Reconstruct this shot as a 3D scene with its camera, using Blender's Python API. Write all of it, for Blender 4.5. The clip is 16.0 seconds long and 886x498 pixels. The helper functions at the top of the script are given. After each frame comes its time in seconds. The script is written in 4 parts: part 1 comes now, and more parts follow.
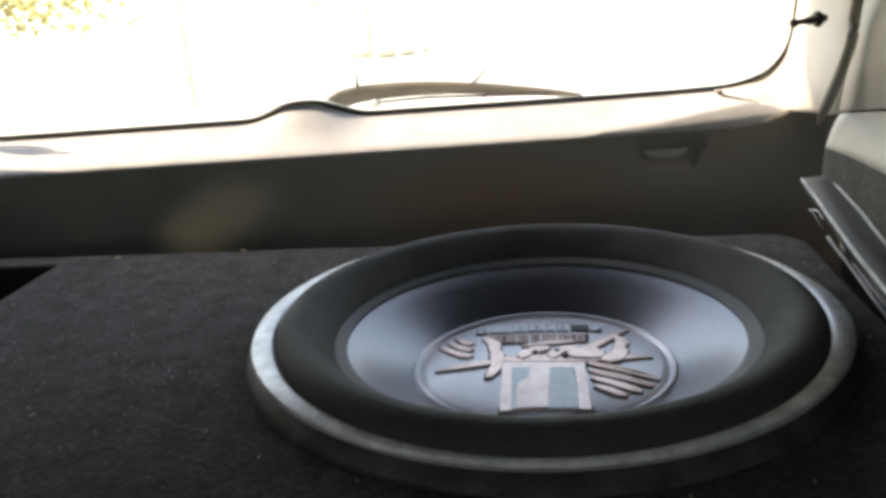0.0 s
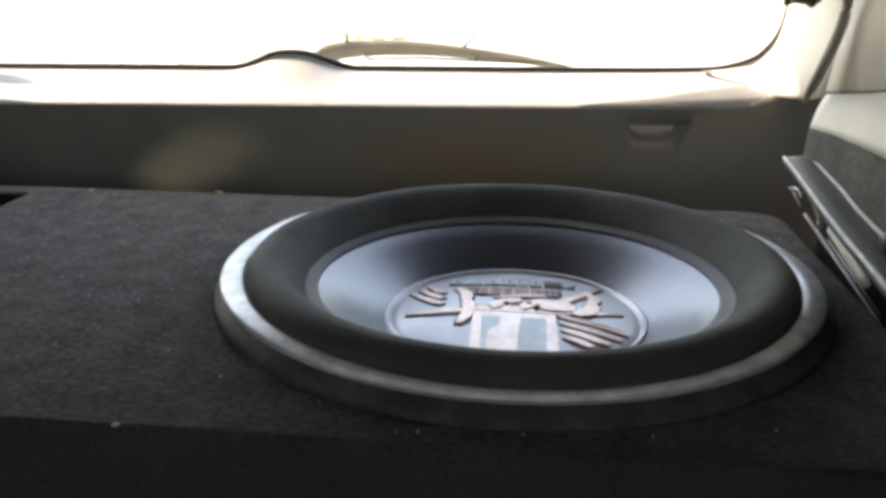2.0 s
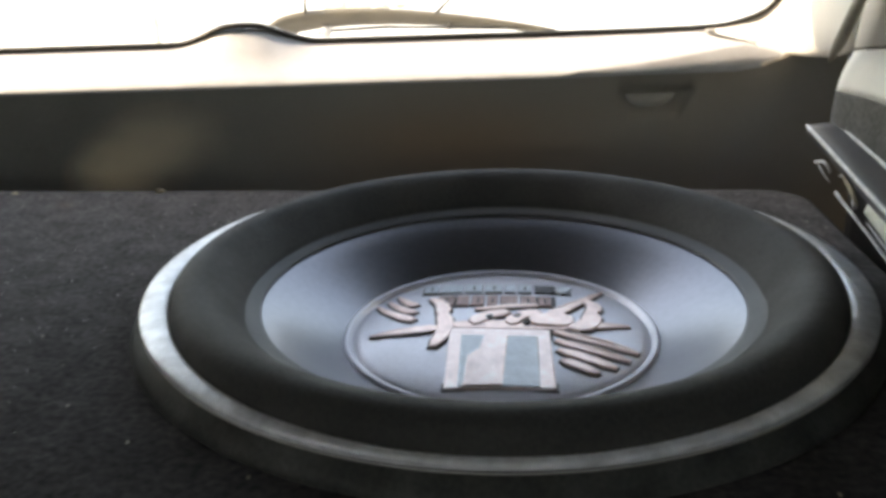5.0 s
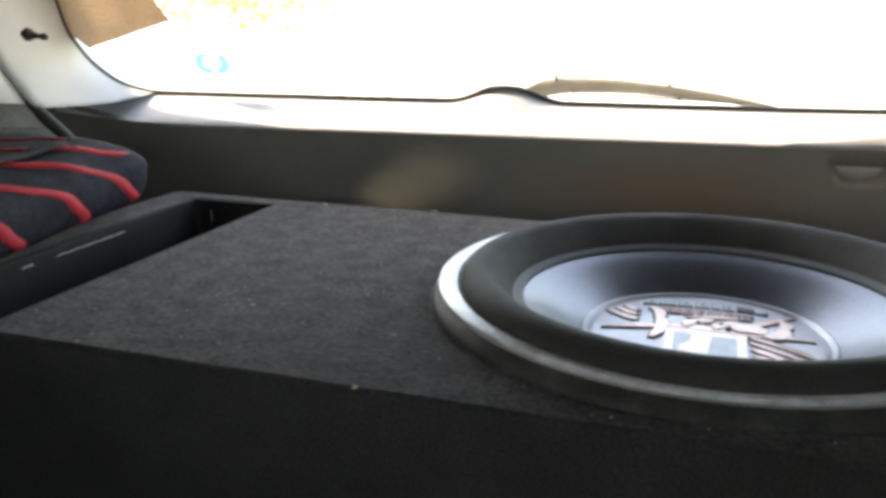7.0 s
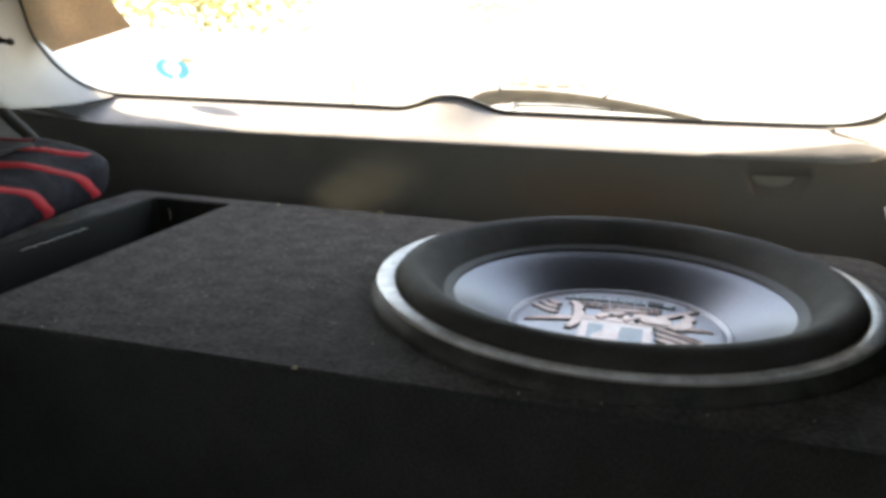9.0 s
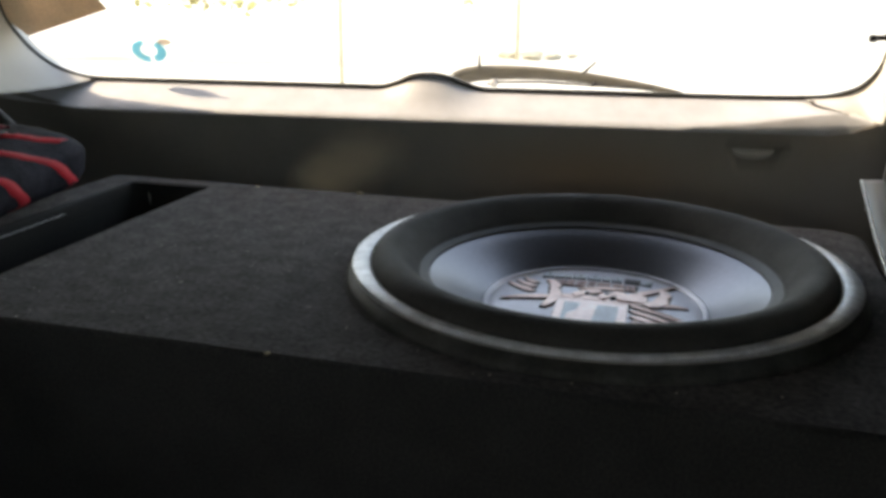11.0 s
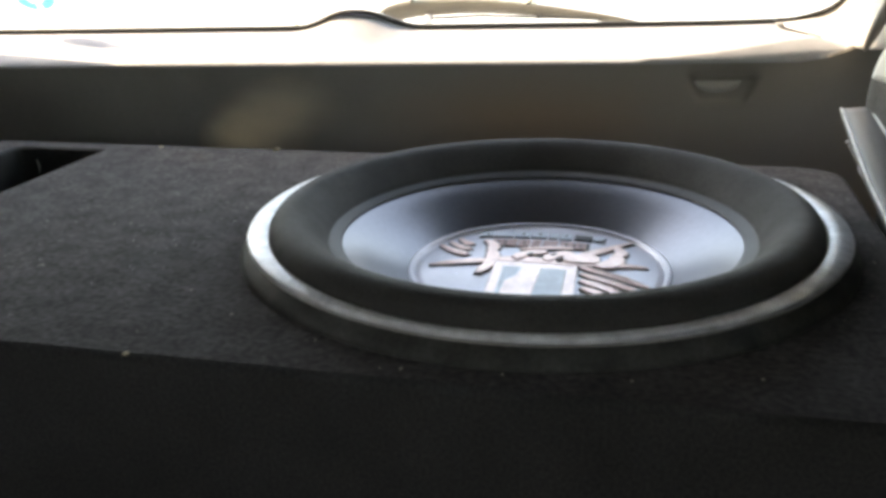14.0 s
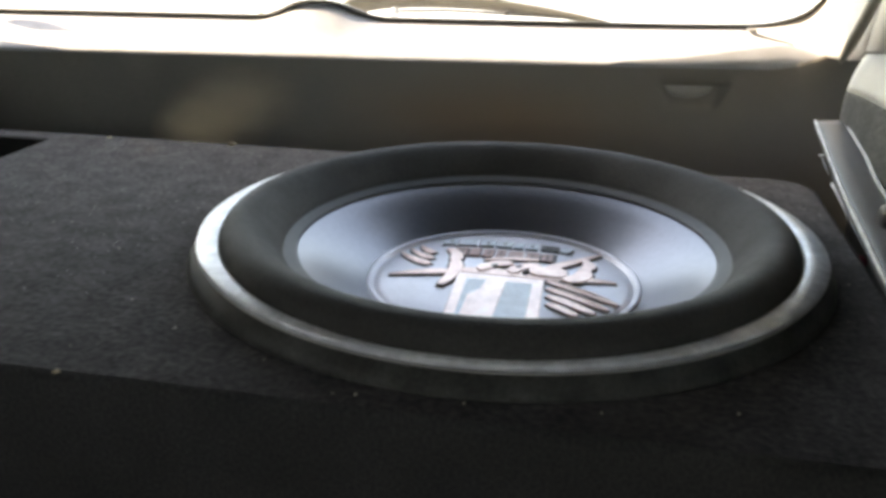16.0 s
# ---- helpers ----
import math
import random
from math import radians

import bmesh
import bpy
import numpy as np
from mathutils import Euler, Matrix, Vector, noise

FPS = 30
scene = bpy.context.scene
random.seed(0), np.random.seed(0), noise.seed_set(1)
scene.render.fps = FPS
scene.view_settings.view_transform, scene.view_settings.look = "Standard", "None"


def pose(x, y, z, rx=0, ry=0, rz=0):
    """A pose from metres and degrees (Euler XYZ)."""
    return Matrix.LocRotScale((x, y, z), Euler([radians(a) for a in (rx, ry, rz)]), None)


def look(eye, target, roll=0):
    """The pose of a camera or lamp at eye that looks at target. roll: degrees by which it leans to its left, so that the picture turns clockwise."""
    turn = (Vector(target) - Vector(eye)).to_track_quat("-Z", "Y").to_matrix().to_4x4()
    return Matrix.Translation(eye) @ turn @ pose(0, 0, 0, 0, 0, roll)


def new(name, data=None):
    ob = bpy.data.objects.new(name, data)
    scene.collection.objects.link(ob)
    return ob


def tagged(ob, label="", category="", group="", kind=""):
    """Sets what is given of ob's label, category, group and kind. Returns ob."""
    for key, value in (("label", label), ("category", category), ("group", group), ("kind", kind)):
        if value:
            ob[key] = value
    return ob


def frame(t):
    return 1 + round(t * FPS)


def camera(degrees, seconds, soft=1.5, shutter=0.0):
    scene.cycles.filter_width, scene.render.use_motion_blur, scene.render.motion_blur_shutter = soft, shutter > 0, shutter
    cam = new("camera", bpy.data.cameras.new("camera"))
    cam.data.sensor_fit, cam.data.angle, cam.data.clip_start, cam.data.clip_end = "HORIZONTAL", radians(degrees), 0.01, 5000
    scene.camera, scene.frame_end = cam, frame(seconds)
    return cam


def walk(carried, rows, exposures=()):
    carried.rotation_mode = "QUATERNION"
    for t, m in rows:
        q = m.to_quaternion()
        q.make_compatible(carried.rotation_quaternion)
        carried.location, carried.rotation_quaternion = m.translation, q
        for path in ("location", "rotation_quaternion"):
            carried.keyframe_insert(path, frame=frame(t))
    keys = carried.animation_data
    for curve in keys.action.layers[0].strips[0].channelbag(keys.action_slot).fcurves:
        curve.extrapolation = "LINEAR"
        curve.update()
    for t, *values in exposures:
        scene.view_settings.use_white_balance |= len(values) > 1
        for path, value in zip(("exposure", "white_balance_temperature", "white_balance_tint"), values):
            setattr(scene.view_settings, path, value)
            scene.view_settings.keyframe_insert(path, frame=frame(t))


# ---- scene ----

cam = camera(54.06, 16.0, soft=3.8)
# seconds, x, y, z, tilt, roll, yaw; the origin is the middle of the subwoofer on the box's top, y points to the tailgate
PATH = [
    (0.0, -0.0513, -0.5503, 0.2414, 72.26, 3.92, 0.03),
    (0.5, -0.0491, -0.5551, 0.2343, 73.16, 2.02, -0.48),
    (1.0, -0.0447, -0.5523, 0.2244, 72.78, 0.61, -1.28),
    (1.5, -0.0492, -0.5501, 0.2126, 72.65, -0.07, -1.01),
    (2.0, -0.0522, -0.5553, 0.2100, 71.62, -0.45, -0.13),
    (2.5, -0.0529, -0.5504, 0.2054, 71.67, -0.39, 0.03),
    (3.0, -0.0516, -0.5503, 0.2057, 71.54, -0.02, 0.36),
    (5.5, -0.0355, -0.4438, 0.1970, 69.49, 1.99, -1.34),
    (6.0, -0.0631, -0.5011, 0.2099, 71.58, 1.28, 8.59),
    (6.5, -0.0704, -0.5613, 0.2208, 72.50, 1.66, 15.14),
    (7.0, -0.0572, -0.6211, 0.2092, 74.25, -0.20, 12.71),
    (7.5, -0.0521, -0.6586, 0.2150, 73.92, -2.29, 12.98),
    (8.0, -0.0402, -0.6675, 0.2178, 74.81, -2.13, 12.13),
    (10.5, -0.0117, -0.6882, 0.2304, 72.98, -0.92, 9.73),
    (11.0, -0.0082, -0.6731, 0.2290, 72.72, -0.45, 9.96),
    (11.5, -0.0114, -0.6633, 0.2264, 72.43, -0.68, 10.15),
    (12.0, -0.0094, -0.6077, 0.2176, 70.76, -0.69, 8.61),
    (12.5, 0.0085, -0.5690, 0.2104, 70.11, -0.29, 6.13),
    (13.0, 0.0165, -0.5630, 0.2058, 69.73, 0.51, 5.41),
    (13.5, 0.0103, -0.5654, 0.2015, 69.06, 0.69, 7.06),
    (14.0, 0.0113, -0.5637, 0.2002, 69.65, 1.46, 7.28),
    (14.5, 0.0109, -0.5686, 0.2011, 69.93, 1.45, 7.40),
    (15.0, 0.0070, -0.5675, 0.2029, 69.84, 0.43, 6.89),
    (15.5, 0.0115, -0.5590, 0.1977, 70.02, -0.93, 5.39),
    (16.0, 0.0073, -0.5328, 0.2025, 68.97, -0.71, 5.35),
]
EXPOSURES = [(0.0, 2.67, 10000, 15), (0.5, 2.85, 10000, 15), (1.0, 2.60, 10000, 15), (1.5, 2.60, 10000, 15), (2.0, 3.10, 10000, 15), (3.0, 3.20, 10000, 15), (5.5, 2.92, 10000, 15), (6.0, 2.93, 10000, 15), (6.5, 2.93, 10000, 15), (7.0, 3.43, 10000, 15), (8.0, 3.30, 10000, 15), (10.5, 2.45, 10000, 15), (11.5, 2.40, 10000, 15), (12.0, 2.95, 10000, 15), (12.5, 3.24, 10000, 15), (16.0, 3.25, 10000, 15)]
walk(cam, [(t, pose(*row)) for t, *row in PATH], EXPOSURES)

# ---- light: a high sun from the car's left rear, and the sky ----
SUN_WAY = Vector((1.12, -0.06, -1.0)).normalized()
sun_data = bpy.data.lights.new("sun", "SUN")
sun_data.energy, sun_data.angle, sun_data.color = 1.3, radians(0.6), (1.0, 0.98, 0.90)
sun = new("sun", sun_data)
sun.matrix_world = look((0, 0, 5), Vector((0, 0, 5)) + SUN_WAY)
world = bpy.data.worlds.new("sky")
scene.world = world
world.use_nodes = True
sky = world.node_tree.nodes.new("ShaderNodeTexSky")
sky.sky_type, sky.sun_disc = "NISHITA", False
sky.sun_elevation = math.asin(-SUN_WAY.z)
sky.sun_rotation = math.atan2(-SUN_WAY.x, -SUN_WAY.y)
world.node_tree.nodes["Background"].inputs["Strength"].default_value = 0.15
world.node_tree.links.new(sky.outputs[0], world.node_tree.nodes["Background"].inputs["Color"])


# ---- materials ----
def material(name, base, rough=0.6, metal=0.0, grain=0.0, grain_scale=400.0, stain=0.0, stain_scale=12.0, bump=0.0, bump_scale=600.0, spec=0.5, coat=0.0, rough_var=0.0, lint=0.0, sheen=0.0, thin=0.0):
    """A surface with fine grain, larger stains and relief, at real-world size."""
    m = bpy.data.materials.new(name)
    m.use_nodes = True
    nt = m.node_tree
    b = nt.nodes["Principled BSDF"]
    b.inputs["Roughness"].default_value, b.inputs["Metallic"].default_value = rough, metal
    b.inputs["Specular IOR Level"].default_value = spec
    b.inputs["Coat Weight"].default_value = coat
    b.inputs["Sheen Weight"].default_value, b.inputs["Sheen Roughness"].default_value = sheen, 0.38
    b.inputs["Sheen Tint"].default_value = (1.0, 0.935, 0.93, 1)
    co = nt.nodes.new("ShaderNodeTexCoord")

    def noise_at(scale, detail=3.0):
        n = nt.nodes.new("ShaderNodeTexNoise")
        n.inputs["Scale"].default_value, n.inputs["Detail"].default_value = scale, detail
        nt.links.new(co.outputs["Object"], n.inputs["Vector"])
        return n.outputs["Fac"]

    def spread(fac, low, high):
        r = nt.nodes.new("ShaderNodeMapRange")
        r.inputs["From Min"].default_value, r.inputs["From Max"].default_value = 0.3, 0.7
        r.inputs["To Min"].default_value, r.inputs["To Max"].default_value = low, high
        nt.links.new(fac, r.inputs["Value"])
        return r.outputs["Result"]

    v1, v2 = spread(noise_at(grain_scale), 1 - grain, 1 + grain), spread(noise_at(stain_scale, 5.0), 1 - stain, 1 + stain)
    mul = nt.nodes.new("ShaderNodeMath")
    mul.operation = "MULTIPLY"
    nt.links.new(v1, mul.inputs[0])
    nt.links.new(v2, mul.inputs[1])
    tint = nt.nodes.new("ShaderNodeVectorMath")
    tint.operation = "SCALE"
    tint.inputs[0].default_value = base
    nt.links.new(mul.outputs[0], tint.inputs["Scale"])
    colour = tint.outputs[0]
    if sheen > 0.1:
        # the pile's tips are as uneven as its colour
        pile = nt.nodes.new("ShaderNodeMath")
        pile.operation = "MULTIPLY"
        pile.inputs[1].default_value = sheen
        nt.links.new(mul.outputs[0], pile.inputs[0])
        nt.links.new(pile.outputs[0], b.inputs["Sheen Weight"])
    if lint:
        # short pale fibres scattered over the pile
        cells = nt.nodes.new("ShaderNodeTexVoronoi")
        cells.inputs["Scale"].default_value = 100.0
        warp = nt.nodes.new("ShaderNodeVectorMath")
        warp.operation = "MULTIPLY"
        warp.inputs[1].default_value = (1.0, 0.55, 1.0)
        nt.links.new(co.outputs["Object"], warp.inputs[0])
        nt.links.new(warp.outputs[0], cells.inputs["Vector"])
        near = nt.nodes.new("ShaderNodeMapRange")
        near.inputs["From Min"].default_value, near.inputs["From Max"].default_value = 0.05, 0.10
        near.inputs["To Min"].default_value, near.inputs["To Max"].default_value = 1.0, 0.0
        nt.links.new(cells.outputs["Distance"], near.inputs["Value"])
        pick = nt.nodes.new("ShaderNodeSeparateColor")
        nt.links.new(cells.outputs["Color"], pick.inputs[0])
        few = nt.nodes.new("ShaderNodeMapRange")
        few.inputs["From Min"].default_value, few.inputs["From Max"].default_value = 0.55, 0.95
        nt.links.new(pick.outputs[0], few.inputs["Value"])
        both = nt.nodes.new("ShaderNodeMath")
        both.operation = "MULTIPLY"
        nt.links.new(near.outputs[0], both.inputs[0])
        nt.links.new(few.outputs[0], both.inputs[1])
        strength = nt.nodes.new("ShaderNodeMath")
        strength.operation = "MULTIPLY"
        strength.inputs[1].default_value = lint
        nt.links.new(both.outputs[0], strength.inputs[0])
        mix = nt.nodes.new("ShaderNodeMix")
        mix.data_type = "RGBA"
        mix.inputs["B"].default_value = (0.5, 0.46, 0.40, 1)
        nt.links.new(strength.outputs[0], mix.inputs["Factor"])
        nt.links.new(tint.outputs[0], mix.inputs["A"])
        colour = mix.outputs["Result"]
    nt.links.new(colour, b.inputs["Base Color"])
    if thin:
        # light also comes through from behind
        back, both = nt.nodes.new("ShaderNodeBsdfTranslucent"), nt.nodes.new("ShaderNodeMixShader")
        both.inputs[0].default_value = thin
        nt.links.new(colour, back.inputs["Color"])
        nt.links.new(b.outputs[0], both.inputs[1])
        nt.links.new(back.outputs[0], both.inputs[2])
        nt.links.new(both.outputs[0], nt.nodes["Material Output"].inputs["Surface"])
    if rough_var:
        nt.links.new(spread(noise_at(stain_scale * 3), rough - rough_var, rough + rough_var), b.inputs["Roughness"])
    if bump:
        k = nt.nodes.new("ShaderNodeBump")
        k.inputs["Strength"].default_value, k.inputs["Distance"].default_value = bump, 0.001
        nt.links.new(noise_at(bump_scale, 4.0), k.inputs["Height"])
        nt.links.new(k.outputs[0], b.inputs["Normal"])
    return m


CARPET = material("box_carpet", (0.0226, 0.0206, 0.0222), 0.95, grain=0.42, grain_scale=240, stain=0.28, stain_scale=45, bump=0.3, bump_scale=300, spec=0.1, lint=0.8, sheen=0.36)
# A copy of the box's carpet, toned apart for its shaded sides.
SIDE_CARPET = material("box_side_carpet", (0.045, 0.0447, 0.0449), 0.95, grain=0.3, grain_scale=500, stain=0.12, stain_scale=30, bump=0.3, bump_scale=600, spec=0.1, sheen=0.03)
PORT = material("port_lining", (0.020, 0.020, 0.020), 0.6, grain=0.3, stain=0.3, bump=0.4, bump_scale=300, spec=0.3)
RUBBER = material("surround_foam", (0.040, 0.0385, 0.0365), 0.70, grain=0.22, grain_scale=500, stain=0.25, stain_scale=18, bump=0.12, bump_scale=1500, spec=0.36, rough_var=0.06)
GLUE_LIP = material("surround_lip", (0.070, 0.071, 0.075), 0.5, grain=0.12, grain_scale=700, stain=0.15, stain_scale=25, bump=0.1, bump_scale=900, spec=0.4)
BASKET = material("basket_rubber", (0.049, 0.050, 0.0465), 0.52, grain=0.25, stain=0.5, stain_scale=45, bump=0.2, bump_scale=500, spec=0.3)
GASKET = material("silver_gasket", (0.72, 0.735, 0.76), 0.43, metal=0.50, grain=0.09, grain_scale=260, stain=0.20, stain_scale=70, bump=0.15, bump_scale=300, spec=0.5, rough_var=0.09)
CONE = material("brushed_cone", (0.205, 0.208, 0.232), 0.31, metal=1.0, grain=0.05, grain_scale=250, stain=0.03, stain_scale=12)
CAP = material("satin_cap", (0.66, 0.66, 0.735), 0.36, metal=0.32, grain=0.05, stain=0.08, stain_scale=30, bump=0.05)
PINK = material("copper_relief", (0.97, 0.72, 0.67), 0.34, metal=0.45, grain=0.08, stain=0.15, stain_scale=120, bump=0.1)
COPPER = material("dark_copper_relief", (0.42, 0.27, 0.25), 0.45, metal=0.3, grain=0.08, stain=0.2, stain_scale=150, bump=0.1)
SHIELD = material("pale_copper_relief", (0.98, 0.80, 0.77), 0.34, metal=0.45, grain=0.06, stain=0.15, stain_scale=90, bump=0.08)
STEEL_BLUE = material("pale_blue_relief", (0.64, 0.70, 0.76), 0.42, metal=0.3, grain=0.06, stain=0.1, stain_scale=120)
# Dark tone of the letter grounds, and of shade painted round the reliefs.
INK_SHADE = material("ink_and_shade", (0.10, 0.09, 0.095), 0.6, grain=0.1)
LIGHT_TRIM = material("light_grey_trim", (0.49, 0.487, 0.485), 0.55, grain=0.05, grain_scale=900, stain=0.06, stain_scale=14, bump=0.25, bump_scale=900)
LEDGE_PLASTIC = material("pale_ledge_plastic", (0.45, 0.466, 0.505), 0.5, grain=0.06, grain_scale=700, stain=0.10, stain_scale=30, bump=0.2, bump_scale=900)
DARK_TRIM = material("charcoal_trim", (0.045, 0.040, 0.036), 0.5, grain=0.2, grain_scale=900, stain=0.15, stain_scale=9, bump=0.35, bump_scale=900, spec=0.4)
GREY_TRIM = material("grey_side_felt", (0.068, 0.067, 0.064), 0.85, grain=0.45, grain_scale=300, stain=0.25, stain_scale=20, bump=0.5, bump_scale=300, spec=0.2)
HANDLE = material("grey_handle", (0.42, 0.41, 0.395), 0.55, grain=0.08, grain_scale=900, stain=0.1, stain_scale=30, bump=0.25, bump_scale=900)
# Paler than the panel below: window light on the shoulder, put into colour.
SKYLIT_SHOULDER = material("skylit_shoulder_trim", (0.50, 0.49, 0.47), 0.6, grain=0.06, grain_scale=900, stain=0.08, stain_scale=14, bump=0.25, bump_scale=900)
LEDGE_TRIM = material("ledge_plastic", (0.055, 0.054, 0.062), 0.42, grain=0.12, grain_scale=900, stain=0.1, bump=0.2, bump_scale=900)
# Pale tone for worn bits; also paints edge highlights and glints.
WEAR_AND_GLINT = material("wear_and_glint", (0.55, 0.55, 0.57), 0.4, grain=0.2, grain_scale=200, stain=0.2, stain_scale=60)
BLACK = material("black_plastic", (0.014, 0.013, 0.013), 0.4, grain=0.2, stain=0.2, bump=0.1)
SEAL = material("glass_seal", (0.016, 0.015, 0.012), 0.5, grain=0.2, stain=0.2, bump=0.3, bump_scale=900)
SEAL_GREY = material("body_seal_rubber", (0.24, 0.225, 0.21), 0.7, grain=0.15, grain_scale=700, stain=0.2, stain_scale=30, bump=0.2, bump_scale=900, spec=0.3)
BAG = material("bag_cloth", (0.026, 0.026, 0.037), 0.85, grain=0.5, grain_scale=500, stain=0.45, stain_scale=45, bump=0.5, bump_scale=900, spec=0.2)
FLAP = material("flap_cloth", (0.036, 0.036, 0.041), 0.8, grain=0.45, grain_scale=500, stain=0.4, stain_scale=40, bump=0.5, bump_scale=900, spec=0.2)
RED = material("red_tape", (0.60, 0.028, 0.045), 0.7, grain=0.12, grain_scale=900, stain=0.15, stain_scale=40, bump=0.3, bump_scale=900, spec=0.3)
DULL_RED = material("dull_red_tape", (0.20, 0.022, 0.030), 0.8, grain=0.2, grain_scale=900, stain=0.3, stain_scale=40, bump=0.3, bump_scale=900, spec=0.2)
LENS = material("pale_lens", (0.82, 0.85, 0.76), 0.3, grain=0.1, stain=0.2, stain_scale=60)
WIPER = material("wiper_paint", (0.15, 0.13, 0.10), 0.5, grain=0.15, stain=0.2, stain_scale=40)
PAPER = material("brown_paper", (0.60, 0.49, 0.385), 0.8, grain=0.12, grain_scale=300, stain=0.12, stain_scale=20, bump=0.2, thin=0.42)
BLUE = material("blue_print", (0.16, 0.62, 0.80), 0.5, grain=0.05, stain=0.08, thin=0.6)
WHITE_PRINT = material("white_print", (0.8, 0.8, 0.78), 0.5, grain=0.03, stain=0.05, thin=0.6)
CRUMB = material("dry_leaf", (0.55, 0.46, 0.32), 0.8, grain=0.2, stain=0.3, stain_scale=200)
LINT = material("grey_lint", (0.30, 0.29, 0.28), 0.9, grain=0.2, stain=0.3, stain_scale=200)
CONCRETE = material("pale_concrete", (0.54, 0.535, 0.515), 0.85, grain=0.1, grain_scale=60, stain=0.14, stain_scale=0.6, bump=0.3, bump_scale=60)
POST = material("weathered_post", (0.50, 0.45, 0.34), 0.8, grain=0.25, grain_scale=40, stain=0.25, stain_scale=4, bump=0.4, bump_scale=40)
STONE = material("field_stone", (0.50, 0.45, 0.36), 0.85, grain=0.2, grain_scale=30, stain=0.25, stain_scale=6, bump=0.6, bump_scale=20)
# Leaf colour raised well above foliage, to put overexposure into it.
LEAF = material("pale_foliage", (0.50, 0.47, 0.24), 0.7, grain=0.3, grain_scale=8, stain=0.3, stain_scale=2, thin=0.5)
CLOTH = material("headliner", (0.05, 0.05, 0.05), 0.9, grain=0.1, grain_scale=600, stain=0.06, bump=0.3)
PAINT = material("car_paint", (0.5, 0.5, 0.5), 0.3, grain=0.02, stain=0.04, coat=0.5)


def brushed(m, strokes=160.0, strength=0.035):
    """Fine radial brush strokes round the object's z axis."""
    nt = m.node_tree
    co, turn, cut = nt.nodes.new("ShaderNodeTexCoord"), nt.nodes.new("ShaderNodeTexGradient"), nt.nodes.new("ShaderNodeTexNoise")
    turn.gradient_type = "RADIAL"
    cut.noise_dimensions = "1D"
    cut.inputs["Scale"].default_value, cut.inputs["Detail"].default_value = strokes, 3.0
    nt.links.new(co.outputs["Object"], turn.inputs["Vector"])
    nt.links.new(turn.outputs["Fac"], cut.inputs["W"])
    k = nt.nodes.new("ShaderNodeBump")
    k.inputs["Strength"].default_value, k.inputs["Distance"].default_value = strength, 0.001
    nt.links.new(cut.outputs["Fac"], k.inputs["Height"])
    nt.links.new(k.outputs[0], nt.nodes["Principled BSDF"].inputs["Normal"])
    return m


brushed(CONE)


def light_patches(m, spots):
    """Paints soft patches of light into the colour round points: (place, reach, colour, strength)."""
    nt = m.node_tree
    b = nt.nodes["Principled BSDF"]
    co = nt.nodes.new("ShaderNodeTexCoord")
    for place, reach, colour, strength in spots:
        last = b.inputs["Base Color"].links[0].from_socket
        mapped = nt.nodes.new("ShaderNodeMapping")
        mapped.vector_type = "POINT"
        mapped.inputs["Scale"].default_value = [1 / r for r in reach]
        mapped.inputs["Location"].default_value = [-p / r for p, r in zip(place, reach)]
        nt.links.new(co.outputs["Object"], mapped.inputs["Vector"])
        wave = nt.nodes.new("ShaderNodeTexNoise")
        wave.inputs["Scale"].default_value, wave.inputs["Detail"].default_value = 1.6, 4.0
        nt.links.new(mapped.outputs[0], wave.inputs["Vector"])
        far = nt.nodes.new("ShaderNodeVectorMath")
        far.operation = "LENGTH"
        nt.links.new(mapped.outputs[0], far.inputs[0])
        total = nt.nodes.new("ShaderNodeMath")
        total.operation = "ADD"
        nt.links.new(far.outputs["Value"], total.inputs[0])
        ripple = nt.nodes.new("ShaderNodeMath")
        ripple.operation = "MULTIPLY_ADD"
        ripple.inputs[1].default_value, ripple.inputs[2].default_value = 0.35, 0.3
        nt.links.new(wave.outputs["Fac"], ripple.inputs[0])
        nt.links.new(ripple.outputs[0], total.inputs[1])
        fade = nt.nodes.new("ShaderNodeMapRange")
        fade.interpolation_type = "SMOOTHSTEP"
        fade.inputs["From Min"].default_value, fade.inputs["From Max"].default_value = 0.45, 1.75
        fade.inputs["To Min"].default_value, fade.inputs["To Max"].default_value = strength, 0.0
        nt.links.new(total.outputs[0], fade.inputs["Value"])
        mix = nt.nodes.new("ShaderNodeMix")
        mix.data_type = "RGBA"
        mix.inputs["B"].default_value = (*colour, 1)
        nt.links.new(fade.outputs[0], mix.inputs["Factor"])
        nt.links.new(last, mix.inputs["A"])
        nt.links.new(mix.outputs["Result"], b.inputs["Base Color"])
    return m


# Sheen and bounced light on the panel, painted into its base colour.
PANEL_TRIM = light_patches(material("charcoal_trim_painted_sheen", (0.170, 0.163, 0.150), 0.5, grain=0.2, grain_scale=900, stain=0.18, stain_scale=9, bump=0.35, bump_scale=900, spec=0.4),
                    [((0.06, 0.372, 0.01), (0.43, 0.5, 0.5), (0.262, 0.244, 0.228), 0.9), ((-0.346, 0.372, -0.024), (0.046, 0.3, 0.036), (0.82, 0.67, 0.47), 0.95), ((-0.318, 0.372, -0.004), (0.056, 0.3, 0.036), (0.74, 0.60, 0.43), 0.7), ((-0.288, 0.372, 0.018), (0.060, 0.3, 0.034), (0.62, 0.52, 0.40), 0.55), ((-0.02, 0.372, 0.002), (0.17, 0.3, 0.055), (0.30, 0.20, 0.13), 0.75)])


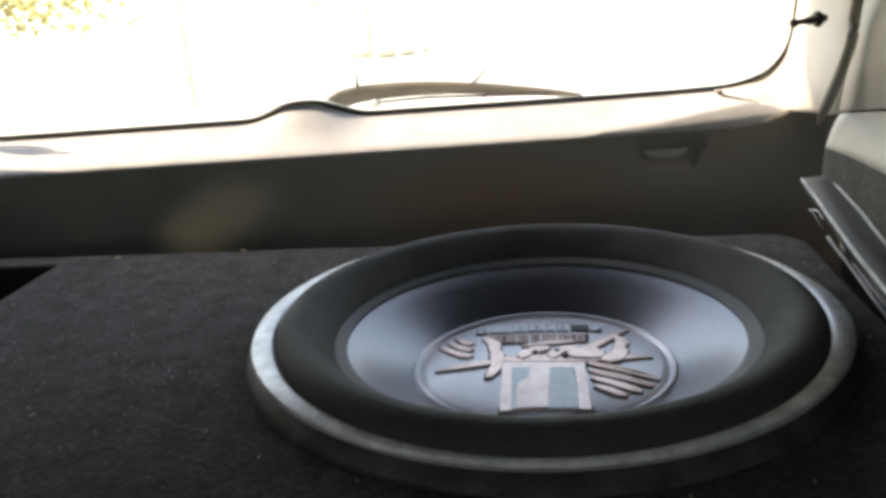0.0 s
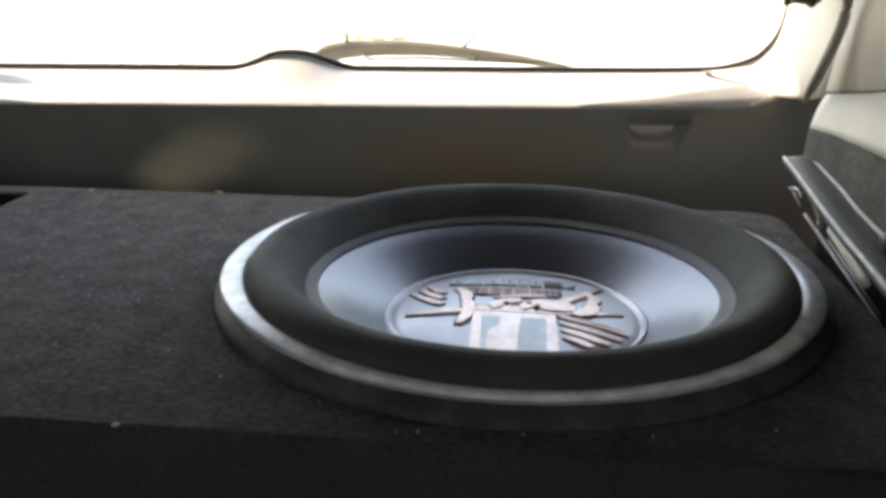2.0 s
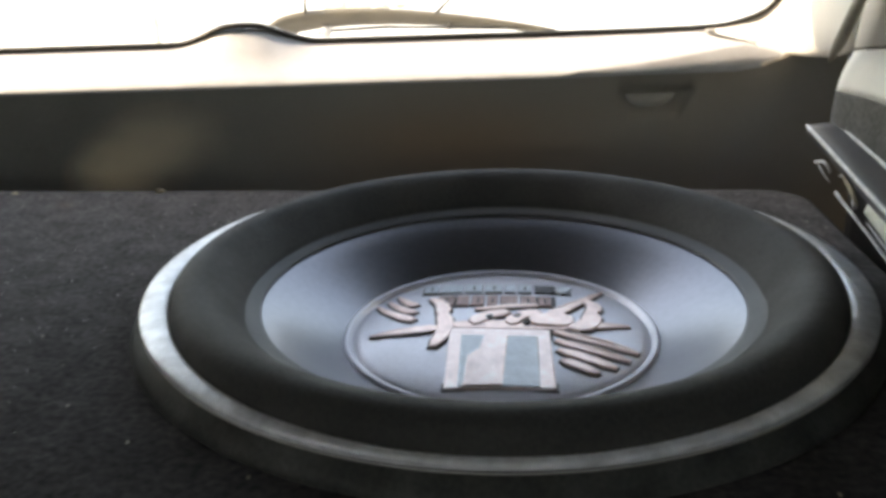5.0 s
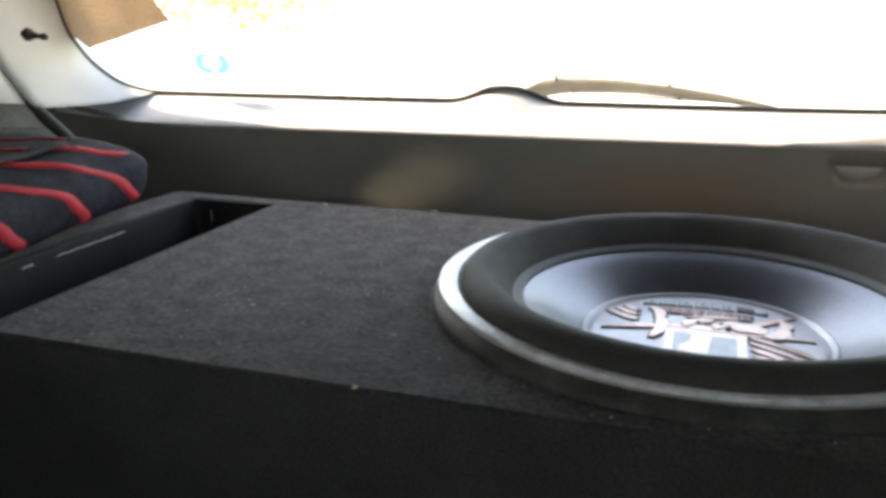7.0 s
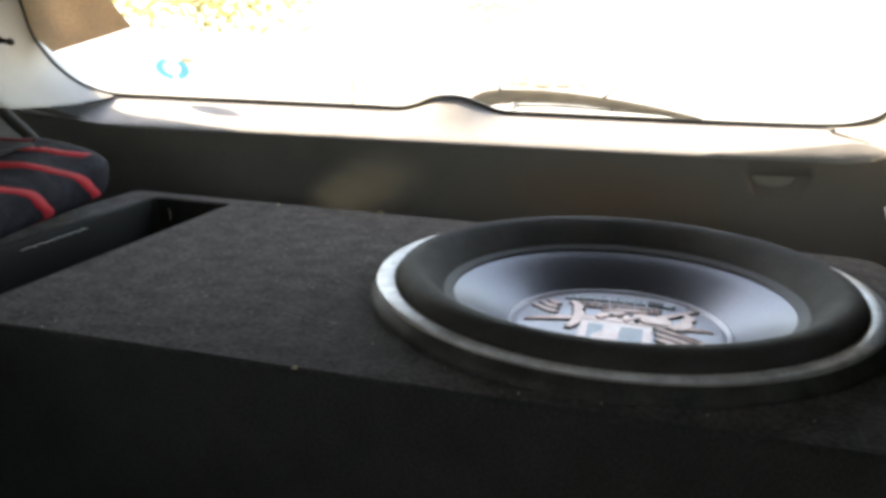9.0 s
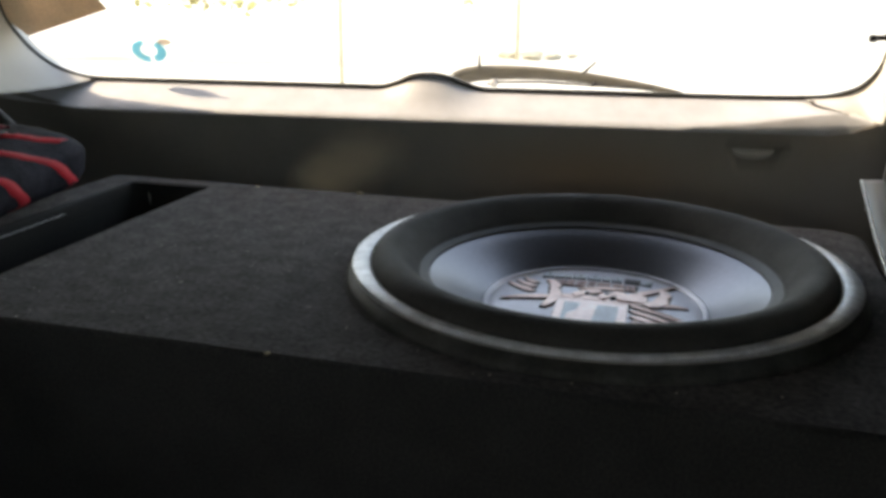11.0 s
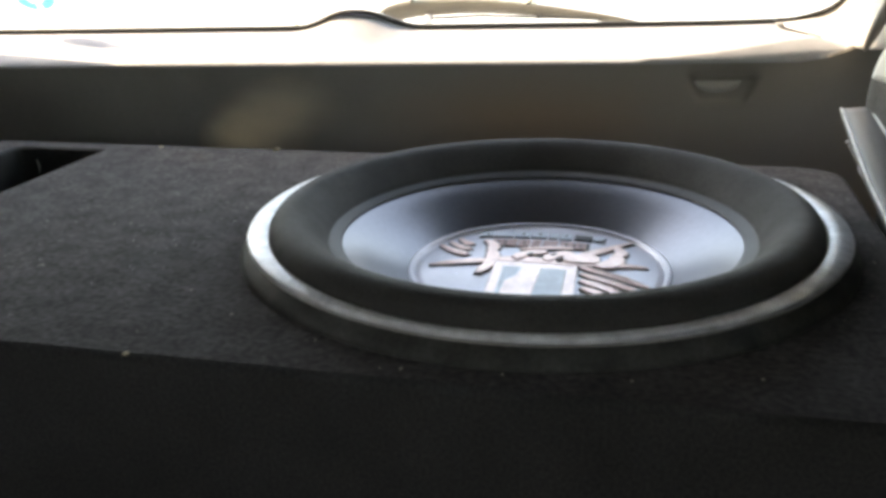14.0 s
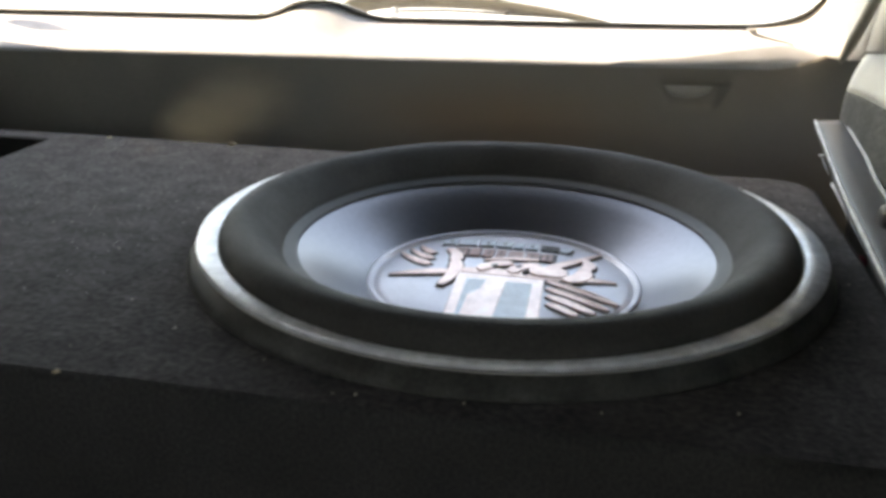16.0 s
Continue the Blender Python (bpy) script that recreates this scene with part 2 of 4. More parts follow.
def glass(name, tint=(1, 1, 1)):
    m = bpy.data.materials.new(name)
    m.use_nodes = True
    nt = m.node_tree
    nt.nodes.remove(nt.nodes["Principled BSDF"])
    clear, shine, mix, edge, rise, gain = (nt.nodes.new(n) for n in ("ShaderNodeBsdfTransparent", "ShaderNodeBsdfGlossy", "ShaderNodeMixShader", "ShaderNodeLayerWeight", "ShaderNodeMath", "ShaderNodeMath"))
    clear.inputs["Color"].default_value = (*tint, 1)
    shine.inputs["Roughness"].default_value = 0.02
    rise.operation, gain.operation = "POWER", "MULTIPLY_ADD"
    rise.inputs[1].default_value = 5.0
    gain.inputs[1].default_value, gain.inputs[2].default_value = 0.9, 0.04
    nt.links.new(edge.outputs["Facing"], rise.inputs[0])
    nt.links.new(rise.outputs[0], gain.inputs[0])
    nt.links.new(gain.outputs[0], mix.inputs[0])
    nt.links.new(clear.outputs[0], mix.inputs[1])
    nt.links.new(shine.outputs[0], mix.inputs[2])
    nt.links.new(mix.outputs[0], nt.nodes["Material Output"].inputs["Surface"])
    return m


GLASS = glass("window_glass", (0.93, 0.95, 0.92))
# Tint of the unseen side panes, set to dim the light they let in.
TINTED = glass("dimmed_glass", (0.55, 0.57, 0.58))


# ---- builders ----
def part(name, bm, mat, parent=None, label="", smooth=True):
    """Links a bmesh as one mesh object, under a thing or a part where one is given."""
    bmesh.ops.recalc_face_normals(bm, faces=bm.faces)
    me = bpy.data.meshes.new(name)
    bm.to_mesh(me)
    bm.free()
    me.materials.append(mat)
    for p in me.polygons:
        p.use_smooth = smooth
    ob = new(name, me)
    if parent is not None:
        ob.parent = parent
    if label:
        ob["label"] = label
    return ob


def thing(name, m=None, label="", category="", group="", kind=""):
    ob = new(name)
    if m is not None:
        ob.matrix_world = m
    return tagged(ob, label, category, group, kind)


def box(x0, x1, y0, y1, z0, z1, bevel=0.0, segments=2):
    bm = bmesh.new()
    bmesh.ops.create_cube(bm, size=1)
    for v in bm.verts:
        v.co = ((x0 + x1) / 2 + v.co.x * (x1 - x0), (y0 + y1) / 2 + v.co.y * (y1 - y0), (z0 + z1) / 2 + v.co.z * (z1 - z0))
    if bevel:
        bmesh.ops.bevel(bm, geom=bm.edges[:], offset=bevel, segments=segments, affect="EDGES", profile=0.5)
    return bm


def lathe(profile, n=96, closed=False):
    """Turns (radius, z) points round the z axis; a closed profile makes a ring."""
    bm = bmesh.new()
    rings = []
    for r, z in profile:
        if r < 1e-6:
            rings.append([bm.verts.new((0, 0, z))])
        else:
            rings.append([bm.verts.new((r * math.cos(2 * math.pi * i / n), r * math.sin(2 * math.pi * i / n), z)) for i in range(n)])
    pairs = list(zip(rings, rings[1:])) + ([(rings[-1], rings[0])] if closed else [])
    for a, b in pairs:
        for i in range(n):
            j = (i + 1) % n
            q = [a[i % len(a)], a[j % len(a)], b[j % len(b)], b[i % len(b)]]
            q = [v for k, v in enumerate(q) if v not in q[:k]]
            if len(q) > 2:
                bm.faces.new(q)
    return bm


def sheet(rows, thick=None):
    """A grid of points; with thick (a vector) it is closed into a slab."""
    bm = bmesh.new()
    top = [[bm.verts.new(p) for p in row] for row in rows]
    n, m = len(top), len(top[0])
    for i in range(n - 1):
        for j in range(m - 1):
            bm.faces.new((top[i][j], top[i][j + 1], top[i + 1][j + 1], top[i + 1][j]))
    if thick is not None:
        low = [[bm.verts.new(Vector(p) + Vector(thick)) for p in row] for row in rows]
        for i in range(n - 1):
            for j in range(m - 1):
                bm.faces.new((low[i][j], low[i + 1][j], low[i + 1][j + 1], low[i][j + 1]))
        for i in range(n - 1):
            bm.faces.new((top[i][0], top[i + 1][0], low[i + 1][0], low[i][0]))
            bm.faces.new((top[i][-1], low[i][-1], low[i + 1][-1], top[i + 1][-1]))
        for j in range(m - 1):
            bm.faces.new((top[0][j], low[0][j], low[0][j + 1], top[0][j + 1]))
            bm.faces.new((top[-1][j], top[-1][j + 1], low[-1][j + 1], low[-1][j]))
    return bm


def tube(points, radius, n=8, closed=False, caps=True):
    """A round bar along points; radius may be a list."""
    bm = bmesh.new()
    pts = [Vector(p) for p in points]
    rad = radius if isinstance(radius, (list, tuple)) else [radius] * len(pts)
    rings = []
    for i, p in enumerate(pts):
        a = pts[(i - 1) % len(pts)] if closed or i else p
        b = pts[(i + 1) % len(pts)] if closed or i < len(pts) - 1 else p
        d = (b - a).normalized()
        side = d.cross(Vector((0, 0, 1)))
        side = side.normalized() if side.length > 0.05 else Vector((1, 0, 0))
        up = side.cross(d)
        rings.append([bm.verts.new(p + rad[i] * (math.cos(2 * math.pi * k / n) * side + math.sin(2 * math.pi * k / n) * up)) for k in range(n)])
    for a, b in list(zip(rings, rings[1:])) + ([(rings[-1], rings[0])] if closed else []):
        for k in range(n):
            bm.faces.new((a[k], a[(k + 1) % n], b[(k + 1) % n], b[k]))
    if caps and not closed:
        bm.faces.new(rings[0][::-1])
        bm.faces.new(rings[-1])
    return bm


def prism(outline, z0, z1, bevel=0.0):
    """A flat outline in x and y, raised from z0 to z1."""
    bm = bmesh.new()
    f = bm.faces.new([bm.verts.new((x, y, z0)) for x, y in outline])
    up = bmesh.ops.extrude_face_region(bm, geom=[f])["geom"]
    for v in up:
        if isinstance(v, bmesh.types.BMVert):
            v.co.z = z1
    if bevel:
        top = [e for e in bm.edges if all(abs(v.co.z - z1) < 1e-7 for v in e.verts)]
        bmesh.ops.bevel(bm, geom=top, offset=bevel, segments=2, affect="EDGES", profile=0.5)
    return bm


def smoothstep(a, b, x):
    t = min(1, max(0, (x - a) / (b - a)))
    return t * t * (3 - 2 * t)


def along(table, x):
    """Straight steps between the (x, value...) rows of a table."""
    if x <= table[0][0]:
        return table[0][1:]
    for a, b in zip(table, table[1:]):
        if x <= b[0]:
            k = (x - a[0]) / (b[0] - a[0])
            return tuple(p + k * (q - p) for p, q in zip(a[1:], b[1:]))
    return table[-1][1:]


def spline(points, steps=6):
    """A smooth curve through points."""
    p = [Vector(q) for q in points]
    out = []
    for i in range(len(p) - 1):
        a, b, c, d = p[max(i - 1, 0)], p[i], p[i + 1], p[min(i + 2, len(p) - 1)]
        for k in range(steps):
            t = k / steps
            out.append(0.5 * (2 * b + (c - a) * t + (2 * a - 5 * b + 4 * c - d) * t * t + (3 * b - a - 3 * c + d) * t ** 3))
    return out + [p[-1]]


def band(loops):
    """Faces between closed loops of equal length."""
    bm = bmesh.new()
    vr = [[bm.verts.new(p) for p in loop] for loop in loops]
    n = len(vr[0])
    for a, b in zip(vr, vr[1:]):
        for i in range(n):
            bm.faces.new((a[i], a[(i + 1) % n], b[(i + 1) % n], b[i]))
    return bm


MIDDLE = -0.2255  # the car's middle line
GROUND = -0.95


# ---- ground and distance ----
bm = bmesh.new()
bmesh.ops.create_grid(bm, x_segments=40, y_segments=40, size=400)
ground = tagged(part("ground", bm, CONCRETE), "pale sunlit concrete driveway around the car", "ground", kind="structure")
ground.location.z = GROUND

# ---- the car's shell ----
def glass_y(z):
    return 0.414 - 0.5 * (z - 0.098)


def rim_half():
    """The right half of the rear window's edge, from the bottom's middle up to the top's middle, as (x, z)."""
    # the top edge is unseen, set low to darken the cone's reflection
    side = [(0.05, 0.0975), (0.15, 0.0975), (0.237, 0.099), (0.268, 0.1035), (0.292, 0.114), (0.306, 0.134), (0.3095, 0.155), (0.308, 0.175), (0.305, 0.202), (0.301, 0.235), (0.293, 0.266), (0.275, 0.288), (0.238, 0.299), (0.19, 0.301)]
    return spline([(x, z, 0) for x, z in side], 4)


HUMP = [(-0.287, 0.0975), (-0.272, 0.0988), (-0.255, 0.1045), (-0.240, 0.1110), (-0.228, 0.1142), (-0.214, 0.1152), (-0.202, 0.1146), (-0.190, 0.1120), (-0.176, 0.1065), (-0.162, 0.1015), (-0.150, 0.0985), (-0.138, 0.0975)]


def sill_z(x):
    return along(HUMP, x)[0]


right_rim = [(p.x, p.y) for p in rim_half()]
left_rim = [(p.x, p.y) for p in spline([(x, z, 0) for x, z in [(-0.645, 0.301), (-0.69, 0.299), (-0.728, 0.288), (-0.748, 0.266), (-0.762, 0.235), (-0.767, 0.202), (-0.768, 0.175), (-0.762, 0.155), (-0.752, 0.136), (-0.733, 0.117), (-0.71, 0.1055), (-0.678, 0.0985), (-0.62, 0.0975), (-0.55, 0.0975)]], 4)]
bottom_rim = [(q.x, q.y) for q in spline([(x, z, 0) for x, z in [(-0.50, 0.0975), (-0.40, 0.0975), (-0.30, 0.0975)] + HUMP + [(-0.10, 0.0975), (-0.03, 0.0975)]], 3)]
RIM = bottom_rim + right_rim + left_rim

tailgate = thing("tailgate", None, "closed car tailgate with light upper trim and charcoal lower panel", "tailgate")
pane = bmesh.new()
pane.faces.new([pane.verts.new((x, glass_y(z) + 0.006, z)) for x, z in RIM])
pane_ob = part("window_pane", pane, GLASS, tailgate, "curved clear rear window", smooth=False)
pane_ob.visible_shadow = False
part("window_seal", tube([(x, glass_y(z), z) for x, z in RIM], 0.0027, 8, closed=True), SEAL, tailgate, "thin black ribbed rubber window seal")

# light ledge under the window; towards its right end a front face below the crease is tilted to render shaded
CREASE = [(-0.80, 0.372, 0.072), (-0.70, 0.366, 0.068), (-0.66, 0.364, 0.066), (0.085, 0.364, 0.066), (0.17, 0.3688, 0.0739), (0.24, 0.3740, 0.0847), (0.267, 0.3757, 0.0873), (0.300, 0.3725, 0.0785), (0.312, 0.3720, 0.0805), (0.33, 0.372, 0.0905)]
FOOT = [(-0.80, 0.366, 0.085), (-0.74, 0.363, 0.074), (-0.68, 0.363, 0.0655), (-0.62, 0.363, 0.063), (0.10, 0.363, 0.063), (0.18, 0.3650, 0.063), (0.255, 0.3662, 0.063), (0.285, 0.3685, 0.067), (0.31, 0.3705, 0.078), (0.33, 0.371, 0.090)]
xs = [-0.79 + 1.11 * i / 222 for i in range(223)]
rows = []
for x in xs:
    (yc, zc), (yf, zf) = along(CREASE, x), along(FOOT, x)
    zb = sill_z(x)
    yb = glass_y(zb) + 0.004
    row = [(x, yf + 0.012, zf - 0.004), (x, yf, zf)]
    if zc - zf > 0.004:
        row += [(x, yf + 0.45 * (yc - yf), zf + 0.5 * (zc - zf)), (x, yc - 0.0014, zc - 0.0022)]
    else:
        row += [(x, yf, zf + 0.3 * (zc - zf)), (x, yf + 0.0005, zf + 0.6 * (zc - zf))]
    row += [(x, yc, zc)]
    for k in (0.15, 0.3, 0.45, 0.6, 0.75, 0.9, 1.0):
        z_line = zc + k * (0.0975 - zc)
        z_high = zc + k * (zb - zc)
        w = smoothstep(-0.1, 1.0, k)
        row.append((x, yc + k * (yb - yc), z_line + w * (z_high - z_line)))
    row.append((x, yb + 0.012, row[-1][2] - 0.006))
    rows.append(row)
part("upper_ledge", sheet(rows), LEDGE_PLASTIC, tailgate, "light grey moulded ledge below the window")

# charcoal lower panel with a pull-handle recess
def panel_y(z):
    return along([(-0.40, 0.345), (-0.20, 0.365), (-0.05, 0.374), (0.03, 0.371), (0.10, 0.366)], z)[0]


zlines = [-0.40, -0.30, -0.20, -0.12, -0.06, -0.02, 0.005, 0.014, 0.0212, 0.0230, 0.026, 0.030, 0.034, 0.038, 0.042, 0.0465, 0.0478]
xlines = sorted([-0.82 + 0.02 * i for i in range(-3, 64) if not 0.137 < -0.82 + 0.02 * i < 0.228] + [0.1400, 0.1445, 0.1462, 0.154, 0.163, 0.172, 0.181, 0.190, 0.199, 0.208, 0.2138, 0.2155, 0.222])
rows = []
for x in xlines:
    zf = along(FOOT, x)[1] + 0.002
    row = []
    for z in zlines + [zf - 0.004, zf]:
        low = max(0.0, min(1.0, 1 - (z - 0.0230) / 0.0235))
        px = 0.180 + (x - 0.180) * (1 - 0.011 * low / 0.036 if 0.139 < x < 0.2225 else 1)
        inside = 0.1462 <= x <= 0.2138 and 0.0230 <= z <= 0.0465
        depth = 0.0085 * (0.25 + 0.75 * (z - 0.0230) / 0.0235) if inside else 0
        row.append((px, panel_y(z) + depth, z))
    rows.append(row)
part("lower_panel", sheet(rows, (0, 0.03, 0)), PANEL_TRIM, tailgate, "grained charcoal lower panel with sheen painted into its colour")
# the grip: a cup with a straight upper edge and a bowed lower one
rows = []
for k in range(17):
    u = -1 + k / 8
    drop = 0.0115 * math.sqrt(max(0.0, 1 - u * u))
    x = 0.1760 + 0.0235 * u
    rows.append([(x, 0.3790, 0.0422), (x, 0.3735, 0.0425), (x, 0.3722, 0.0418), (x, 0.3718, 0.0418 - 0.55 * drop), (x, 0.3740, 0.0416 - drop), (x, 0.3800, 0.0412 - drop)])
part("pull_handle", sheet(rows), HANDLE, tailgate, "recessed grey pull-handle cup")


def side_trim(flip):
    """The padded trim between the window and the body's edge; flip: the left one."""
    if flip:
        outline = [(0.227, 0.0985), (0.259, 0.1055), (0.282, 0.117), (0.301, 0.136), (0.311, 0.155), (0.317, 0.175), (0.316, 0.202), (0.309, 0.26), (0.294, 0.31), (0.276, 0.345)]
        outline = spline([(x, glass_y(z) + 0.003, z) for x, z in outline], 5)
    else:
        outline = spline([(0.237, 0.418, 0.0975), (0.268, 0.4165, 0.1030), (0.292, 0.410, 0.1135), (0.306, 0.400, 0.134), (0.3095, 0.389, 0.155), (0.308, 0.379, 0.175), (0.305, 0.366, 0.202), (0.298, 0.337, 0.26), (0.290, 0.310, 0.31), (0.275, 0.290, 0.345)], 5)
    if flip:
        outer = [(0.2255, 0.410, 0.0965), (0.2391, 0.385, 0.0921), (0.2515, 0.360, 0.0894), (0.2626, 0.275, 0.0921), (0.2677, 0.235, 0.0976), (0.2791, 0.228, 0.1167), (0.2936, 0.220, 0.1446), (0.305, 0.205, 0.20), (0.318, 0.19, 0.30), (0.325, 0.18, 0.40)]
    else:
        outer = [(0.2335, 0.400, 0.0968), (0.2668, 0.376, 0.0878), (0.3002, 0.372, 0.0770), (0.3148, 0.33, 0.0788), (0.284, 0.215, 0.098), (0.274, 0.178, 0.116), (0.282, 0.174, 0.155), (0.287, 0.172, 0.205), (0.293, 0.166, 0.30), (0.298, 0.16, 0.40)]
    outer = spline(outer, 5)
    rows = []
    for i, (a, b) in enumerate(zip(outline, outer)):
        row = []
        w = smoothstep(8, 20, i)
        for k in range(11):
            t = k / 10
            p = a.lerp(b, t)
            p.x -= 0.0035 * w * math.sin(math.pi * t ** 2.6)
            row.append(p)
        row.append(b + Vector((0.02, 0.012, 0)))
        rows.append([(2 * MIDDLE - p.x if flip else p.x, p.y, p.z) for p in row])
    return sheet(rows)


part("side_trim", side_trim(False), LIGHT_TRIM, tailgate, "light grey padded trim beside the window")
part("side_trim", side_trim(True), LIGHT_TRIM, tailgate, "light grey padded trim beside the window")
# Unseen header, kept dark so that the cone's far wall mirrors dark.
part("top_trim", sheet([[(x, glass_y(0.299) + 0.004, 0.297), (x, 0.29, 0.33), (x, 0.215, 0.46), (x, 0.10, 0.525)] for x in [-0.80 + 0.05 * i for i in range(24)]]), CLOTH, tailgate)
part("outer_skin", sheet([[(x, 0.43, 0.062), (x, 0.50, 0.03), (x, 0.52, -0.15), (x, 0.50, -0.60)] for x in [-0.90 + 0.05 * i for i in range(28)]], (0, 0.012, 0)), PAINT, tailgate)
part("outer_sill", sheet([[(x, 0.424, 0.094), (x, 0.440, 0.092), (x, 0.47, 0.078), (x, 0.49, 0.05)] for x in [-0.70 + 0.05 * i for i in range(20)]], (0, 0, -0.008)), PAINT, tailgate)


def holed(outer_loop, holes, depth):
    """A flat face with holes, from loops of points, thickened by the vector depth."""
    bm = bmesh.new()
    edges = []
    for loop in [outer_loop] + holes:
        vs = [bm.verts.new(p) for p in loop]
        edges += [bm.edges.new((a, b)) for a, b in zip(vs, vs[1:] + vs[:1])]
    bmesh.ops.triangle_fill(bm, edges=edges, use_beauty=True, use_dissolve=False)
    up = bmesh.ops.extrude_face_region(bm, geom=bm.faces[:])["geom"]
    for v in up:
        if isinstance(v, bmesh.types.BMVert):
            v.co += Vector(depth)
    return bm


def to_edge(x, z):
    """Where the line from the window's middle through a point leaves the body's outline."""
    dx, dz = x - MIDDLE, z - 0.225
    k = min(0.675 / max(abs(dx), 1e-6), (0.315 if dz > 0 else 0.18) / max(abs(dz), 1e-6))
    return MIDDLE + dx * k, 0.225 + dz * k


frame_in, frame_out = [(x, glass_y(z) + 0.008, z) for x, z in RIM], [(x, glass_y(z) + 0.008, z) for x, z in (to_edge(*p) for p in RIM)]
part("outer_frame", band([frame_in, frame_out, [(x, y + 0.012, z) for x, y, z in frame_out], [(x, y + 0.012, z) for x, y, z in frame_in], frame_in]), PAINT, tailgate, smooth=False)

def cord_peg(base, tip):
    peg = thing("cord_peg", None, "black plastic shelf-cord peg on the tailgate trim", "peg", "cord pegs")
    a, b = Vector(base), Vector(tip)
    part("stem", tube([a, a.lerp(b, 0.55), a.lerp(b, 0.58), a.lerp(b, 0.85), a.lerp(b, 0.88), b], [0.0036, 0.0034, 0.0026, 0.0026, 0.0038, 0.0034], 14), BLACK, peg)
    part("flange", tube([a.lerp(b, 0.20), a.lerp(b, 0.27)], [0.0070, 0.0064], 18), BLACK, peg)
    return peg


cord_peg((0.270, 0.213, 0.1815), (0.238, 0.204, 0.1795))
cord_peg((-0.706, 0.214, 0.177), (-0.671, 0.203, 0.1745))


# ---- body sides, floor, roof ----
def side_panel(flip):
    """The dark quarter panel with a shoulder that turns out to the light upper trim."""
    sect = [
        (0.168, [(0.257, 0.050), (0.257, 0.066), (0.259, 0.083), (0.263, 0.097), (0.268, 0.107)]),
        (0.11, [(0.247, 0.050), (0.248, 0.068), (0.252, 0.090), (0.262, 0.106), (0.277, 0.117)]),
        (0.04, [(0.233, 0.050), (0.235, 0.070), (0.243, 0.096), (0.260, 0.117), (0.287, 0.130)]),
        (-0.10, [(0.204, 0.050), (0.207, 0.074), (0.220, 0.106), (0.248, 0.132), (0.290, 0.148)]),
        (-0.30, [(0.190, 0.050), (0.195, 0.078), (0.215, 0.115), (0.25, 0.148), (0.30, 0.165)]),
        (-0.90, [(0.19, 0.05), (0.195, 0.08), (0.215, 0.12), (0.25, 0.15), (0.31, 0.17)]),
        (-2.20, [(0.19, 0.05), (0.195, 0.08), (0.215, 0.12), (0.25, 0.15), (0.31, 0.17)]),
    ]
    if flip:
        sect = [(0.232, [(0.229, 0.050), (0.237, 0.061), (0.249, 0.071), (0.261, 0.081), (0.276, 0.0985)]),
                (0.16, [(0.215, 0.050), (0.221, 0.064), (0.230, 0.078), (0.243, 0.093), (0.262, 0.108)])] + [(y, [(x + 0.01, z) for x, z in pts]) for y, pts in sect[2:]]
    rows = []
    for y, pts in sect:
        curve = spline([(x, z, 0) for x, z in pts], 4)
        rows.append([(p.x, y, p.y) for p in curve])
    fine = []
    for a, b in zip(rows, rows[1:]):
        for k in range(5):
            fine.append([tuple(u + (v - u) * k / 5 for u, v in zip(p, q)) for p, q in zip(a, b)])
    fine.append(rows[-1])
    fine = [[(2 * MIDDLE - x if flip else x, y, z) for x, y, z in r] for r in fine]
    depth = (-0.03 if flip else 0.03, 0, 0)
    # on the right, cut where the shoulder's painted-in light begins
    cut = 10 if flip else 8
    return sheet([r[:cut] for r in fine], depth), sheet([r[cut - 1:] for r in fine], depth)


def upper_trim(flip):
    """Light trim from the shoulder up to the roof, with the side window's opening further forward."""
    bm = bmesh.new()
    def piece(y0, y1, z0f, z1):
        n = 6
        rows = []
        for i in range(n + 1):
            y = y0 + (y1 - y0) * i / n
            xb = along([(-2.2, 0.32, 0.172), (-0.9, 0.32, 0.172), (-0.3, 0.31, 0.167), (-0.1, 0.300, 0.150), (0.04, 0.297, 0.132), (0.16, 0.262, 0.109), (0.232, 0.276, 0.0995)] if flip else [(-2.2, 0.31, 0.172), (-0.9, 0.31, 0.172), (-0.3, 0.30, 0.167), (-0.1, 0.290, 0.150), (0.04, 0.287, 0.132), (0.11, 0.277, 0.119), (0.170, 0.268, 0.109)], y)
            x0, zs = xb
            z0 = zs if z0f is None else z0f
            rows.append([(x0 + 0.05 * smoothstep(zs, zs + 0.25, z) + (0.03 * smoothstep(zs, zs + 0.06, z) if flip else 0), y, z) for z in [z0 + (z1 - z0) * k / 6 for k in range(7)]])
        return rows
    # the right side's short opening is added to let light onto the shoulder
    spans = ([(0.232, -0.32, None, 0.525)] if flip else [(0.170, 0.03, None, 0.525), (0.03, -0.20, None, 0.20), (0.03, -0.20, 0.42, 0.525), (-0.20, -0.32, None, 0.525)]) + [ (-0.32, -1.12, None, 0.19), (-0.32, -1.12, 0.46, 0.525), (-1.12, -1.24, None, 0.525), (-1.24, -2.1, None, 0.19), (-1.24, -2.1, 0.46, 0.525), (-2.1, -2.2, None, 0.525)]
    for y0, y1, z0, z1 in spans:
        rows = piece(y0, y1, z0, z1)
        rows = [[(2 * MIDDLE - x if flip else x, y, z) for x, y, z in r] for r in rows]
        t = Vector((-0.03 if flip else 0.03, 0, 0))
        other = sheet(rows, t)
        me = bpy.data.meshes.new("tmp")
        other.to_mesh(me)
        other.free()
        bm.from_mesh(me)
        bpy.data.meshes.remove(me)
    return bm


